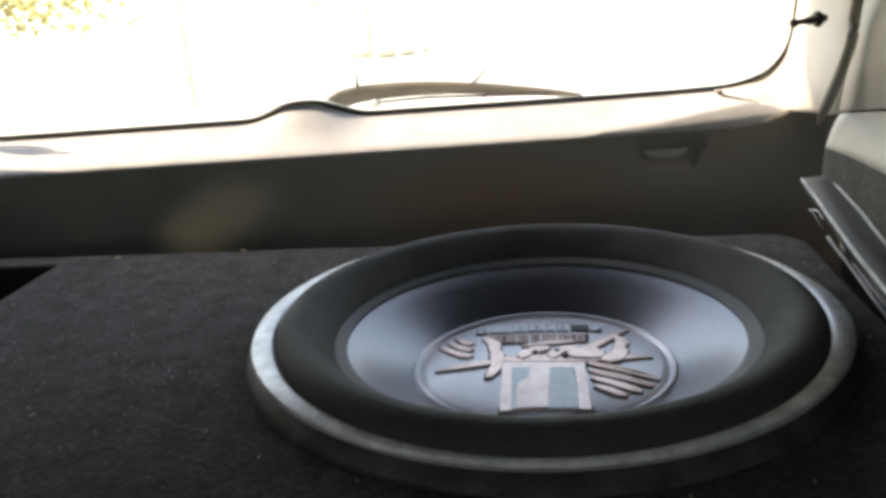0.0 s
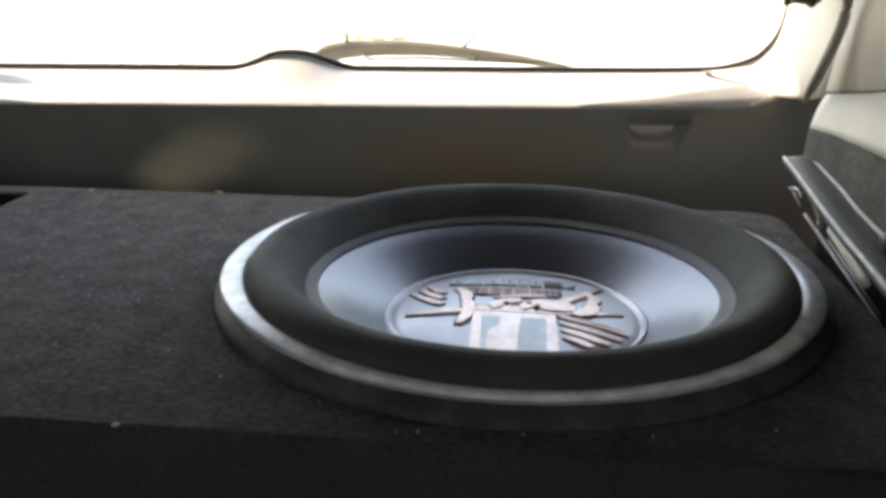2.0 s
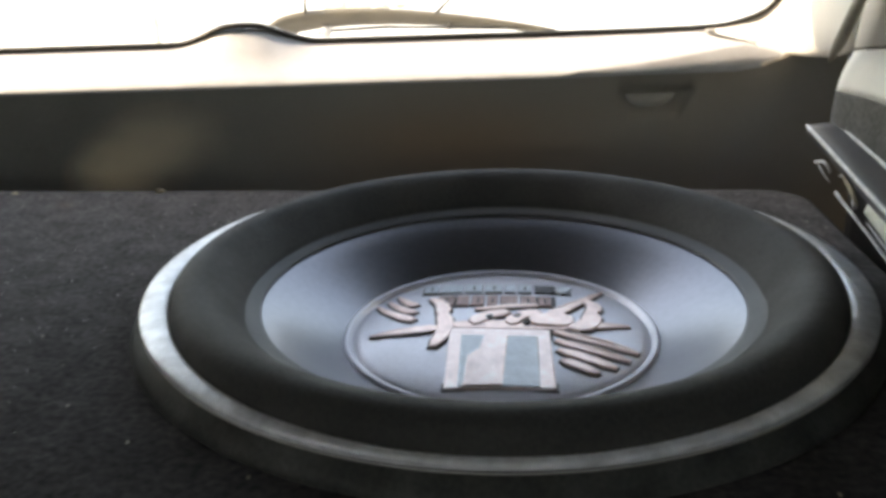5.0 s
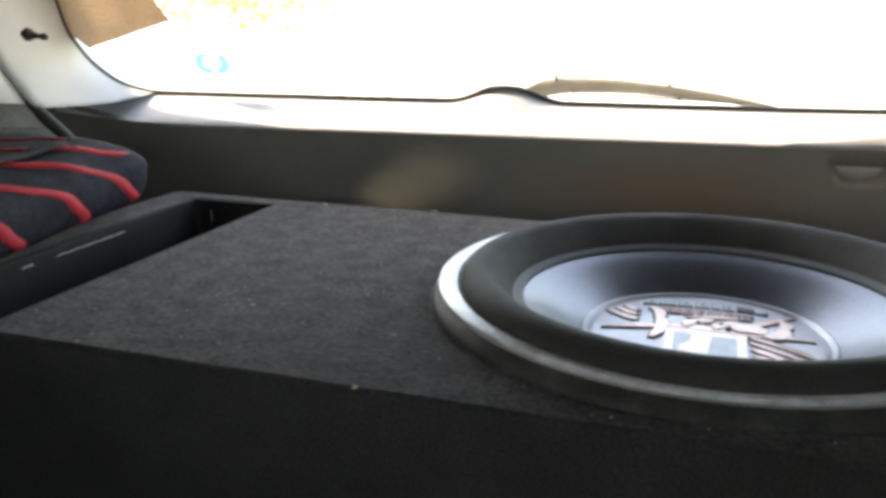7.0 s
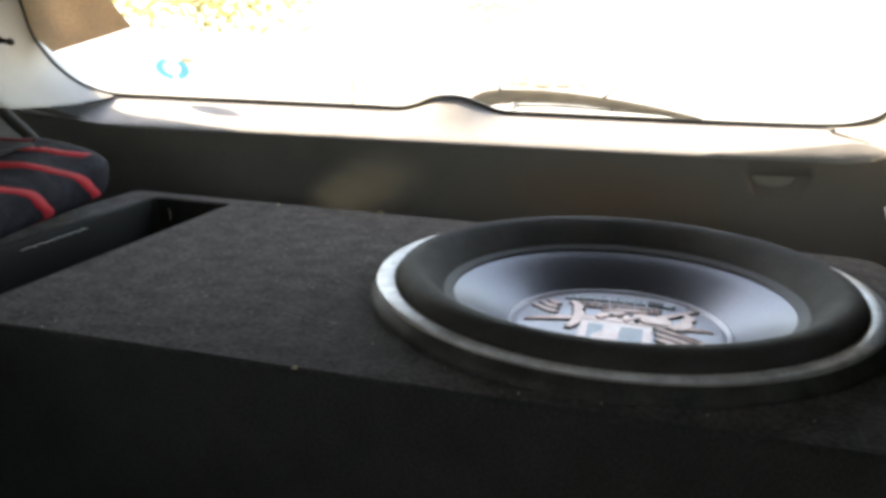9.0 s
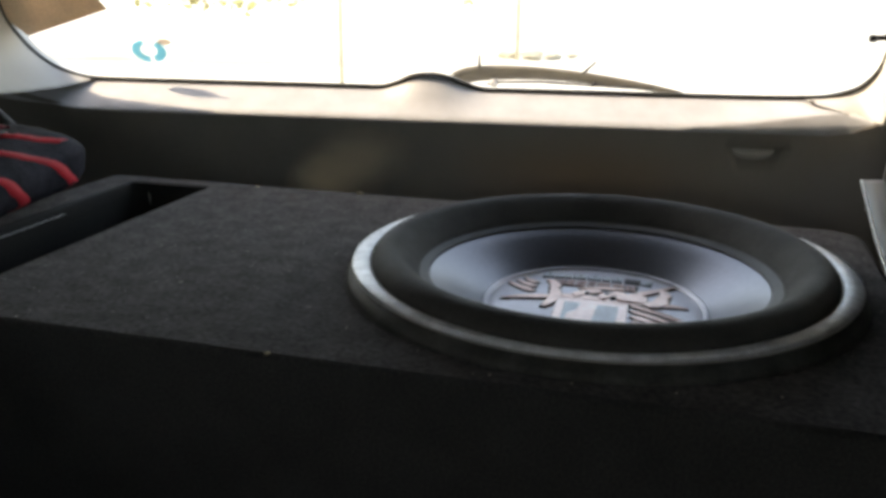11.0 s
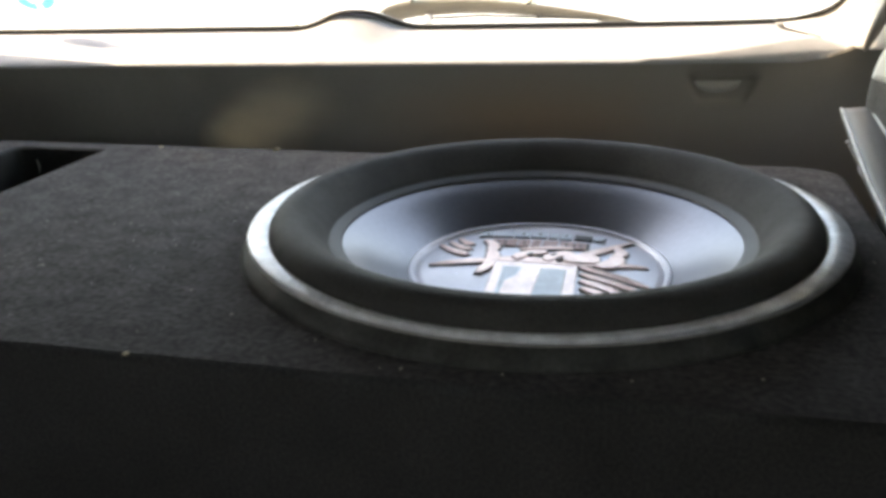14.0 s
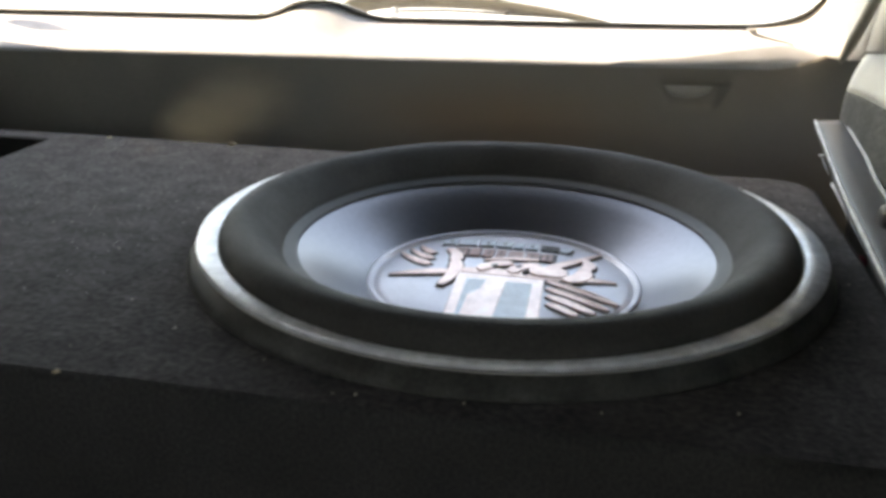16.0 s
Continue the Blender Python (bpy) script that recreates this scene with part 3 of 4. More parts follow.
BODY_SEAL = [(0.2480, 0.162, 0.1010), (0.2501, 0.157, 0.1116), (0.2563, 0.157, 0.1276), (0.2631, 0.157, 0.147), (0.2687, 0.157, 0.1678), (0.2702, 0.157, 0.1908), (0.2749, 0.157, 0.24), (0.2828, 0.157, 0.2991)]

for name, flip in (("wall_right", False), ("wall_left", True)):
    w = thing(name, None, "car side with dark quarter panel and light upper trim", "car side", kind="structure")
    # Unseen sheet, added to keep sunlight from bouncing off the inner body side.
    part("bounce_stop", box(*((-0.875, -0.855) if flip else (0.405, 0.425)), -0.80, 0.40, -0.40, 0.045, 0.004), GREY_TRIM, w, "unseen dark sheet that stops bounced sunlight")
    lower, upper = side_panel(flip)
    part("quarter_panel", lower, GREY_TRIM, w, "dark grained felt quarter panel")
    # the right shoulder's paler material paints the skylight on it
    part("shoulder", upper, GREY_TRIM if flip else SKYLIT_SHOULDER, w, "rounded shoulder of the side trim")
    if flip:
        part("door_seal", tube(spline([(-0.676, 0.242, 0.045), (-0.690, 0.242, 0.0606), (-0.714, 0.242, 0.0807), (-0.733, 0.240, 0.0983), (-0.749, 0.236, 0.1153), (-0.763, 0.233, 0.1289), (-0.790, 0.215, 0.17), (-0.82, 0.20, 0.25)], 4), 0.0100, 10), SEAL, w, "black rubber door seal")
    else:
        part("body_seal", tube(spline(BODY_SEAL, 4), [0.0043 * smoothstep(-3, 6, k) for k in range(29)], 10), SEAL_GREY, w, "grey rubber seal round the tailgate opening")
    part("upper_trim", upper_trim(flip), LIGHT_TRIM, w, "light grey upper trim")
    x0 = 2 * MIDDLE - 0.44 if flip else 0.44
    wall_loop = [(x0, -2.24, -0.62), (x0, 0.50, -0.62), (x0, 0.46, 0.03), (x0, 0.21, 0.54), (x0, -2.24, 0.54)]
    holes = [[(x0, y0, 0.19), (x0, y1, 0.19), (x0, y1, 0.46), (x0, y0, 0.46)] for y0, y1 in ((-1.12, -0.32), (-2.1, -1.24))]
    # Unseen opening, added on the right alone to light the shoulder.
    quarter = [] if flip else [[(x0, -0.20, 0.20), (x0, 0.03, 0.20), (x0, 0.03, 0.42), (x0, -0.20, 0.42)]]
    if quarter:
        q = part("added_quarter_pane", box(0.343, 0.347, -0.20, 0.03, 0.20, 0.42), GLASS, w)
        q.visible_shadow = False
    part("outer_side", holed(wall_loop, holes + quarter, (-0.02 if flip else 0.02, 0, 0)), PAINT, w, smooth=False)
    xg = 2 * MIDDLE - 0.345 if flip else 0.345
    for y0, y1 in ((-1.12, -0.32), (-2.1, -1.24)):
        g = part("window_pane", box(xg - 0.002, xg + 0.002, y0, y1, 0.19, 0.46), TINTED, w)
        g.visible_shadow = False
tagged(part("floor", box(-0.90, 0.45, -2.24, 0.50, -0.42, -0.36), CARPET), "dark carpeted load floor under the box", "floor", kind="structure")
# Unseen roof lining, toned dark to darken what the cone reflects.
tagged(part("ceiling", box(-0.90, 0.45, -2.24, 0.23, 0.52, 0.55), CLOTH), "dark cloth headliner of the car", "ceiling", kind="structure")
front = thing("wall_front", None, "unseen front end of the cabin, dashboard raised to dim the windscreen", "car front", kind="structure")
# Unseen and raised high, to block most of the windscreen's light.
part("dashboard", box(-0.90, 0.45, -2.24, -2.2, -0.42, 0.33), DARK_TRIM, front)
part("header", box(-0.90, 0.45, -2.24, -2.2, 0.50, 0.55), CLOTH, front)
gw = part("windscreen", box(-0.90, 0.45, -2.222, -2.218, 0.33, 0.50), GLASS, front)
gw.visible_shadow = False

# ---- parcel-shelf support on the right side ----
INNER = [(0.235, 0.156), (0.223, 0.10), (0.211, 0.045), (0.199, -0.011), (0.188, -0.065), (0.178, -0.119), (0.170, -0.160), (0.163, -0.20), (0.158, -0.26), (0.155, -0.40)]
OUTER = [(0.259, 0.163), (0.247, 0.106), (0.236, 0.051), (0.2225, -0.005), (0.212, -0.059), (0.203, -0.113), (0.198, -0.154), (0.194, -0.20), (0.192, -0.26), (0.192, -0.40)]
support = thing("shelf_support", None, "dark grey plastic parcel-shelf support with edge highlights in pale strips", "shelf support")
inner, outer = spline([(x, y, 0.057) for x, y in INNER], 3), spline([(x, y, 0.057) for x, y in OUTER], 3)
part("ledge", sheet([[a + Vector((0, 0, -0.001)), a.lerp(b, 0.15), a.lerp(b, 0.5), a.lerp(b, 0.85), b] for a, b in zip(inner, outer)], (0, 0, -0.005)), LEDGE_TRIM, support)
# Highlights on the ledge's two edges, added as thin pale strips.
part("highlight_strip", tube([p + Vector((0, 0, -0.0005)) for p in inner[:22]], [0.0014] * 18 + [0.001, 0.0008, 0.0005, 0.0002], 6), WEAR_AND_GLINT, support, "pale strip painting the inner edge's highlight")
part("highlight_strip", tube([p + Vector((-0.0005, 0, 0.0008)) for p in outer], 0.0012, 6), WEAR_AND_GLINT, support, "pale strip painting the outer edge's highlight")
UNDER = [(-0.40, 0.216), (-0.20, 0.222), (-0.10, 0.236), (0.05, 0.252), (0.156, 0.268)]
rows = []
for p in inner:
    xw = along(UNDER, p.y)[0]
    rows.append([(xw, p.y, 0.054), (xw + 0.002, p.y, 0.03), (xw + 0.004, p.y, 0.0), (xw + 0.012, p.y, -0.36)])
part("under_wall", sheet(rows, (0.02, 0, 0)), BLACK, support)
LIP = [(0.238, 0.107, 0.0212), (0.238, 0.06, 0.0090), (0.238, 0.015, -0.0030), (0.238, -0.030, -0.0150)]
part("pocket_lip", tube(spline(LIP, 4), [0.0013] * 13, 6), WEAR_AND_GLINT, support, "pale lower lip of the pocket")
part("pocket_lip", tube([(0.2395, y + 0.004, z + 0.0045) for x, y, z in LIP[1:]], [0.0006, 0.0009, 0.0006], 6), WEAR_AND_GLINT, support, "pale lower lip of the pocket")
rows = []
for i in range(9):
    t = i / 8
    rows.append([(0.2400 - 0.002 * t, 0.070 - 0.070 * t - 0.004 * k, 0.0185 - 0.0190 * t + 0.0125 * k * math.sin(math.pi * (0.25 + 0.66 * t))) for k in (0, 0.5, 1)])
part("pocket_lens", sheet(rows, (0.004, 0, 0)), LENS, support, "pale translucent lamp lens in the pocket")
part("clip", tube(spline([(0.238, 0.143, 0.0330), (0.238, 0.132, 0.0362), (0.238, 0.1235, 0.0355), (0.2385, 0.1195, 0.0315)], 4), 0.0011, 6), WEAR_AND_GLINT, support, "small pale spring clip")
part("clip", tube([(0.239, 0.1395, 0.0318), (0.239, 0.129, 0.0278), (0.239, 0.119, 0.0245)], [0.0005, 0.0007, 0.0004], 6), WEAR_AND_GLINT, support, "small pale spring clip")
part("wire", tube(spline([(0.2385, 0.101, 0.0385), (0.238, 0.096, 0.0345), (0.2385, 0.0865, 0.0285), (0.238, 0.0770, 0.0205)], 4), [0.0008, 0.0009, 0.0011, 0.0012, 0.0014, 0.0016, 0.0017, 0.0018, 0.0018, 0.0018, 0.0017, 0.0016, 0.0012], 8), POST, support, "bent olive strip in the pocket")
# the bright glint at the strip's end, made as a pale bead
part("glint_bead", tube([(0.2370, 0.0800, 0.0232), (0.2368, 0.0755, 0.0195)], [0.0012, 0.0016], 8), WEAR_AND_GLINT, support, "pale bead painted as the strip's glint")
part("clip", tube([(0.239, 0.106, 0.0330), (0.239, 0.1005, 0.0345), (0.2395, 0.0965, 0.0385)], [0.0007, 0.0008, 0.0006], 6), WEAR_AND_GLINT, support, "small pale spring clip")
part("red_tab", box(0.2530, 0.2590, 0.069, 0.079, -0.032, -0.023, 0.002), DULL_RED, support, "small dull red tab")
part("shelf_pivot", tube([(0.1835, -0.117, 0.069), (0.185, -0.117, 0.069), (0.199, -0.117, 0.0695), (0.1995, -0.117, 0.0695), (0.245, -0.117, 0.070)], [0.0055, 0.0062, 0.0062, 0.0075, 0.0078], 20), BLACK, support, "black stub pivot")

# ---- the subwoofer box ----
TURNED = -6.18
enclosure = thing("speaker_box", pose(0, 0, 0, 0, 0, TURNED), "long black carpeted subwoofer box with a slot port", "speaker box")
BX0, BX1, BY0, BY1, BH = -0.604, 0.228, -0.214, 0.214, 0.352


def rounded(x0, x1, y0, y1, rads, n=6):
    out = []
    for (cx, cy, a0), r in zip(((x1, y1, 0), (x0, y1, 90), (x0, y0, 180), (x1, y0, 270)), rads):
        mx, my = cx - math.copysign(r, cx - (x0 + x1) / 2), cy - math.copysign(r, cy - (y0 + y1) / 2)
        for k in range(n + 1):
            a = radians(a0 + 90 * k / n)
            out.append((mx + r * math.cos(a), my + r * math.sin(a)))
    return out


PX0, PX1, PY0, PY1 = -0.560, -0.462, -0.192, 0.186
outline = rounded(BX0, BX1, BY0, BY1, (0.035, 0.012, 0.012, 0.03))
mouth = rounded(PX0, PX1, PY0, PY1, (0.002, 0.008, 0.008, 0.002))
cutout = [(0.178 * math.cos(2 * math.pi * k / 72), 0.178 * math.sin(2 * math.pi * k / 72)) for k in range(72)]


def inset(pts, d):
    """The loop moved inwards by d (outwards: minus)."""
    n = len(pts)
    out = []
    for i, (x, y) in enumerate(pts):
        t = Vector(pts[(i + 1) % n]) - Vector(pts[i - 1])
        t.normalize()
        out.append((x - t.y * d, y + t.x * d))
    return out


def at_z(pts, z):
    return [(x, y, z) for x, y in pts]


# the lid: flat top, its edge rolled over, cut out for the port and the driver
bm = bmesh.new()
edges = []
for loop in (at_z(inset(outline, 0.004), 0), at_z(inset(mouth, -0.004), 0), at_z(cutout, 0)):
    vs = [bm.verts.new(p) for p in loop]
    edges += [bm.edges.new((a, b)) for a, b in zip(vs, vs[1:] + vs[:1])]
bmesh.ops.triangle_fill(bm, edges=edges, use_beauty=True, use_dissolve=False)
part("lid_panel", bm, CARPET, enclosure, "carpeted top with white lint", smooth=False)
# The lip takes the black lining, which paints the shade on this edge.
part("port_lip", band([at_z(inset(mouth, -d), z) for d, z in ((0.004, 0), (0.0022, -0.0004), (0.0007, -0.0016), (0, -0.004), (0, -0.020))]), PORT, enclosure, "turned-in edge of the port, blackened for its shade")
part("driver_lip", band([at_z(cutout, 0), at_z(cutout, -0.020)]), PORT, enclosure)
part("rolled_edge", band([at_z(inset(outline, d), z) for d, z in ((0.004, 0), (0.002, -0.0005), (0.0006, -0.0018), (0, -0.004))]), SIDE_CARPET, enclosure)
inner_loop = inset(outline, 0.018)
for name, i0, i1 in (("back_panel", 3, 10), ("side_panel", 10, 17), ("front_panel", 17, 24), ("side_panel", 24, 31)):
    rows = []
    for i in range(i0, i1 + 1):
        (x, y), (u, v) = outline[i % len(outline)], inner_loop[i % len(outline)]
        rows.append([(x, y, -0.004), (x, y, -0.10), (x, y, -0.20), (x, y, -BH), (u, v, -BH), (u, v, -0.004)])
    part(name, sheet(rows), SIDE_CARPET, enclosure, smooth=False)
part("base_panel", prism(inset(outline, 0.018), -BH, -BH + 0.018), SIDE_CARPET, enclosure, smooth=False)
part("port_lining", band([at_z(mouth, -0.020), at_z(mouth, -BH + 0.03)]), PORT, enclosure, "dark lining of the slot port", smooth=False)
part("driver_well", band([at_z(cutout, -0.020), at_z(cutout, -0.16)]), PORT, enclosure)

for y0, y1, size in ((-0.118, -0.098, 0.0008), (-0.070, -0.056, 0.0008), (-0.030, 0.010, 0.0006), (0.006, 0.040, 0.0007), (0.036, 0.066, 0.0006)):
    path = [(PX0 + 0.0012 + 0.0004 * math.sin(k * 2.3 + y0 * 90), y0 + (y1 - y0) * k / 8, -0.0094 + 0.0007 * math.sin(k * 1.9 + y0 * 70)) for k in range(9)]
    part("thread", tube(path, [size * w for w in (0.3, 0.8, 1.0, 0.7, 1.0, 0.8, 1.0, 0.8, 0.3)], 5), WEAR_AND_GLINT, enclosure, "frayed pale thread")
part("scuff", tube([(PX0 + 0.020, PY1 - 0.001, -0.012), (PX0 + 0.022, PY1 - 0.0012, -0.020), (PX0 + 0.0205, PY1 - 0.001, -0.027)], [0.0006, 0.0011, 0.0004], 5), WEAR_AND_GLINT, enclosure, "pale scuff inside the port")

# ---- the subwoofer ----
sub = thing("subwoofer", pose(0.0006, 0.0070, 0.0005, 0, 0, TURNED), "large round subwoofer with silver gasket and thick foam surround", "subwoofer")
part("basket", lathe([(0.1800, 0.0), (0.2028, 0.0), (0.2032, 0.0012), (0.2002, 0.0050), (0.1954, 0.0098), (0.1940, 0.0106), (0.1925, 0.0104), (0.1800, 0.0098)], 128, True), BASKET, sub, "black rubber-edged basket rim")
gasket = part("gasket", lathe([(0.1800, 0.0100), (0.1940, 0.0104), (0.1952, 0.0112), (0.1958, 0.0124), (0.1960, 0.0138), (0.1956, 0.0147), (0.1946, 0.0153), (0.1918, 0.0161), (0.1885, 0.0167), (0.1850, 0.0168), (0.1822, 0.0164), (0.1812, 0.0155)], 160, True), GASKET, sub, "mottled silver gasket ring")
gasket.scale = (1.007, 0.997, 1.0)
part("seam", lathe([(0.1935, 0.0098), (0.1950, 0.0097), (0.1953, 0.0100), (0.1948, 0.0104), (0.1935, 0.0105)], 128, True), HANDLE, sub, "thin pale line under the gasket")
roll = [(p.x, p.y) for p in spline([(0.1800, 0.0080, 0), (0.1808, 0.0130, 0), (0.1812, 0.0175, 0), (0.1798, 0.0222, 0), (0.1762, 0.0262, 0), (0.1712, 0.0285, 0), (0.1660, 0.0288, 0), (0.1610, 0.0272, 0), (0.1558, 0.0236, 0), (0.1512, 0.0192, 0), (0.1472, 0.0148, 0), (0.1444, 0.0112, 0), (0.1428, 0.0086, 0)], 4)]
roll += [(0.1424, 0.0060), (0.155, 0.006), (0.170, 0.007)]
surround = part("surround", lathe(roll, 160, True), RUBBER, sub, "thick black foam roll surround")
surround.location = (0.0008, -0.0106, 0)
surround.scale = (0.987, 1.004, 1.0)
lip = part("glue_lip", lathe([(0.1440, 0.0105), (0.1424, 0.0096), (0.1414, 0.0084), (0.1385, 0.0071), (0.1352, 0.0060), (0.1336, 0.0053), (0.1330, 0.0044), (0.1336, 0.0030), (0.1440, 0.0060)], 160, True), GLUE_LIP, sub, "grey stepped lip where the surround meets the cone")
cone = part("cone", lathe([(0.1385, 0.0038), (0.1350, 0.0036), (0.1322, 0.0028), (0.120, -0.0040), (0.108, -0.0110), (0.097, -0.0178), (0.089, -0.0228), (0.086, -0.0250), (0.108, -0.0140), (0.1385, 0.0020)], 160, True), CONE, sub, "brushed silver-blue speaker cone")
CAP_CURVE = [(0.0, -0.0168), (0.02, -0.0170), (0.045, -0.0178), (0.066, -0.0192), (0.080, -0.0212), (0.0838, -0.0224)]
cap_profile = [(0.0905, -0.0226), (0.0896, -0.0206), (0.0880, -0.0200), (0.0864, -0.0208), (0.0856, -0.0238), (0.0849, -0.0238)] + CAP_CURVE[::-1]
cap = part("dust_cap", lathe(cap_profile, 128), CAP, sub, "blue-grey satin dust cap with raised copper-pink shapes")
for ob in (lip, cone, cap):
    ob.location = (0.0004, -0.0085, 0)


def cap_z(x, y):
    return along(CAP_CURVE, math.hypot(x, y))[0]


def raised(outline, high, bevel):
    """A shape that follows the cap's curve, raised by high."""
    bm = prism(outline, 0.0, 0.01, bevel)
    for v in bm.verts:
        v.co.z = cap_z(v.co.x, v.co.y) + (v.co.z - 0.01 + high if v.co.z > 0.005 else -0.001)
    return bm


def relief(outline, mat, name="relief_bar", high=0.0017, ground=0.0):
    """A raised shape on the cap; ground: how far painted shade shows round it."""
    if ground:
        n = len(outline)
        wide = []
        for i, (x, y) in enumerate(outline):
            t = Vector(outline[(i + 1) % n]) - Vector(outline[i - 1])
            out = Vector((t.y, -t.x)).normalized()
            wide.append((x + out.x * ground, y + out.y * ground))
        part("shade_edge", raised(wide, high * 0.35, 0.0002), INK_SHADE, cap, smooth=False)
    part(name, raised(outline, high, 0.0008), mat, cap, smooth=False)


def slant(x0, y0, x1, y1, w0, w1=None, bend=0.0):
    """The outline of a tapered, slightly bent bar."""
    w1 = w0 if w1 is None else w1
    a, b = Vector((x0, y0)), Vector((x1, y1))
    n = Vector((-(b - a).y, (b - a).x)).normalized()
    left, right = [], []
    for k in range(7):
        t = k / 6
        p = a.lerp(b, t) + n * bend * math.sin(math.pi * t)
        w = (w0 + (w1 - w0) * t) / 2 * (0.55 if k in (0, 6) else 1)
        left.append(tuple(p + n * w))
        right.append(tuple(p - n * w))
    return right + left[::-1]


def blocks(widths, x, y0, y1, mat, gap, high):
    """A row of upright blocks with narrow gaps, some with a dark slot."""
    for k, w in enumerate(widths):
        relief([(x, y0), (x + w - gap, y0), (x + w - gap, y1), (x, y1)], mat, "letter_block", high)
        if k % 3 != 1:
            mx = x + w * 0.46
            relief([(mx - 0.0009, y0 + 0.003), (mx + 0.0009, y0 + 0.003), (mx + 0.0009, y1 - 0.0045), (mx - 0.0009, y1 - 0.0045)], INK_SHADE, "dark_slot", high + 0.0003)
        x += w


# upper line: pale blocks on a dark ground; below it a line of copper blocks
relief([(-0.0500, 0.0420), (0.0432, 0.0428), (0.0432, 0.0600), (-0.0500, 0.0590)], INK_SHADE, "letter_ground", 0.0006)
blocks((0.0110, 0.0150, 0.0125, 0.0125, 0.0080, 0.0100), -0.0490, 0.0436, 0.0578, STEEL_BLUE, 0.0016, 0.0016)
relief([(0.0205, 0.0445), (0.0335, 0.0447), (0.0335, 0.0575), (0.0205, 0.0573)], GLUE_LIP, "letter_block", 0.0012)
relief(slant(0.0355, 0.0450, 0.0420, 0.0575, 0.0070, 0.0060), STEEL_BLUE, "letter_block", 0.0017)
relief([(-0.0392, 0.0205), (0.0332, 0.0214), (0.0332, 0.0402), (-0.0392, 0.0394)], INK_SHADE, "letter_ground", 0.0005)
blocks((0.0112, 0.0090, 0.0094, 0.0080, 0.0122, 0.0110, 0.0092), -0.0384, 0.0222, 0.0382, COPPER, 0.0014, 0.0014)
# shield: copper border round a pale field with a copper figure
relief([(-0.0268, -0.0729), (0.0300, -0.0715), (0.0282, -0.0105), (-0.0284, -0.0092)], SHIELD, "shield", 0.0016, 0.0016)
relief([(-0.0200, -0.0715), (0.0222, -0.0705), (0.0214, -0.0190), (-0.0212, -0.0182)], STEEL_BLUE, "shield_field", 0.0017)
relief([(-0.0175, -0.0712), (0.0030, -0.0706), (0.0050, -0.0194), (-0.0085, -0.0188), (-0.0105, -0.0340), (-0.0165, -0.0420)], SHIELD, "shield_figure", 0.0019)
# three short rays, a pointed bar and a brace on one side
relief(slant(-0.0752, 0.0262, -0.0502, 0.0020, 0.0030, 0.0082, -0.0020), PINK, ground=0.0009)
relief(slant(-0.0695, 0.0335, -0.0505, 0.0128, 0.0030, 0.0078, -0.0018), PINK, ground=0.0009)
relief(slant(-0.0640, 0.0412, -0.0510, 0.0235, 0.0030, 0.0074, -0.0015), PINK, ground=0.0009)
relief(slant(-0.0735, -0.0158, -0.0335, -0.0085, 0.0035, 0.0100), PINK, ground=0.0009)
relief(slant(-0.0425, 0.0345, -0.0338, 0.0100, 0.0065, 0.0108, 0.0030), PINK, ground=0.0010)
relief(slant(-0.0335, 0.0115, -0.0362, -0.0320, 0.0108, 0.0075, 0.0035), PINK, high=0.0019, ground=0.0010)
# the knotted ribbon in the middle
relief(slant(-0.0320, -0.0045, 0.0450, -0.0045, 0.0100, 0.0110), PINK, high=0.0014, ground=0.0009)
relief(slant(-0.0150, 0.0165, 0.0222, 0.0232, 0.0050, 0.0062, 0.0010), PINK, high=0.0016, ground=0.0009)
relief(slant(-0.0165, -0.0040, 0.0050, 0.0125, 0.0110, 0.0090, 0.0030), PINK, high=0.0022, ground=0.0010)
relief(slant(0.0045, -0.0045, 0.0230, 0.0140, 0.0105, 0.0085, 0.0025), PINK, high=0.0022, ground=0.0010)
relief(slant(0.0170, 0.0010, 0.0420, 0.0035, 0.0150, 0.0160), PINK, high=0.0024, ground=0.0010)
relief(slant(0.0270, 0.0075, 0.0625, 0.0520, 0.0105, 0.0020, -0.0015), PINK, high=0.0020, ground=0.0010)
relief(slant(0.0400, -0.0045, 0.0740, 0.0018, 0.0110, 0.0025), PINK, high=0.0016, ground=0.0009)
relief(slant(0.0508, 0.0345, 0.0530, 0.0140, 0.0070, 0.0110, 0.0035), PINK, high=0.0020, ground=0.0010)
relief(slant(0.0538, 0.0165, 0.0415, -0.0100, 0.0115, 0.0130, 0.0040), PINK, high=0.0022, ground=0.0010)
for x, y in ((-0.0075, 0.0015), (0.0085, 0.0035), (0.0140, -0.0045)):
    relief(slant(x, y, x + 0.003, y + 0.005, 0.0040, 0.0030), INK_SHADE, "dark_gap", 0.0025)
# long rays fanning out on the other side
relief(slant(0.0300, -0.0118, 0.0750, -0.0302, 0.0062, 0.0058), PINK, ground=0.0009)
relief(slant(0.0308, -0.0225, 0.0695, -0.0395, 0.0064, 0.0062), PINK, ground=0.0009)
relief(slant(0.0318, -0.0330, 0.0620, -0.0478, 0.0066, 0.0070), PINK, ground=0.0009)
relief(slant(0.0330, -0.0435, 0.0520, -0.0540, 0.0060, 0.0060), PINK, ground=0.0009)

# ---- things beside and on the box ----
bag = thing("striped_bag", None, "soft black bag with red stripes lying beside the box", "bag")
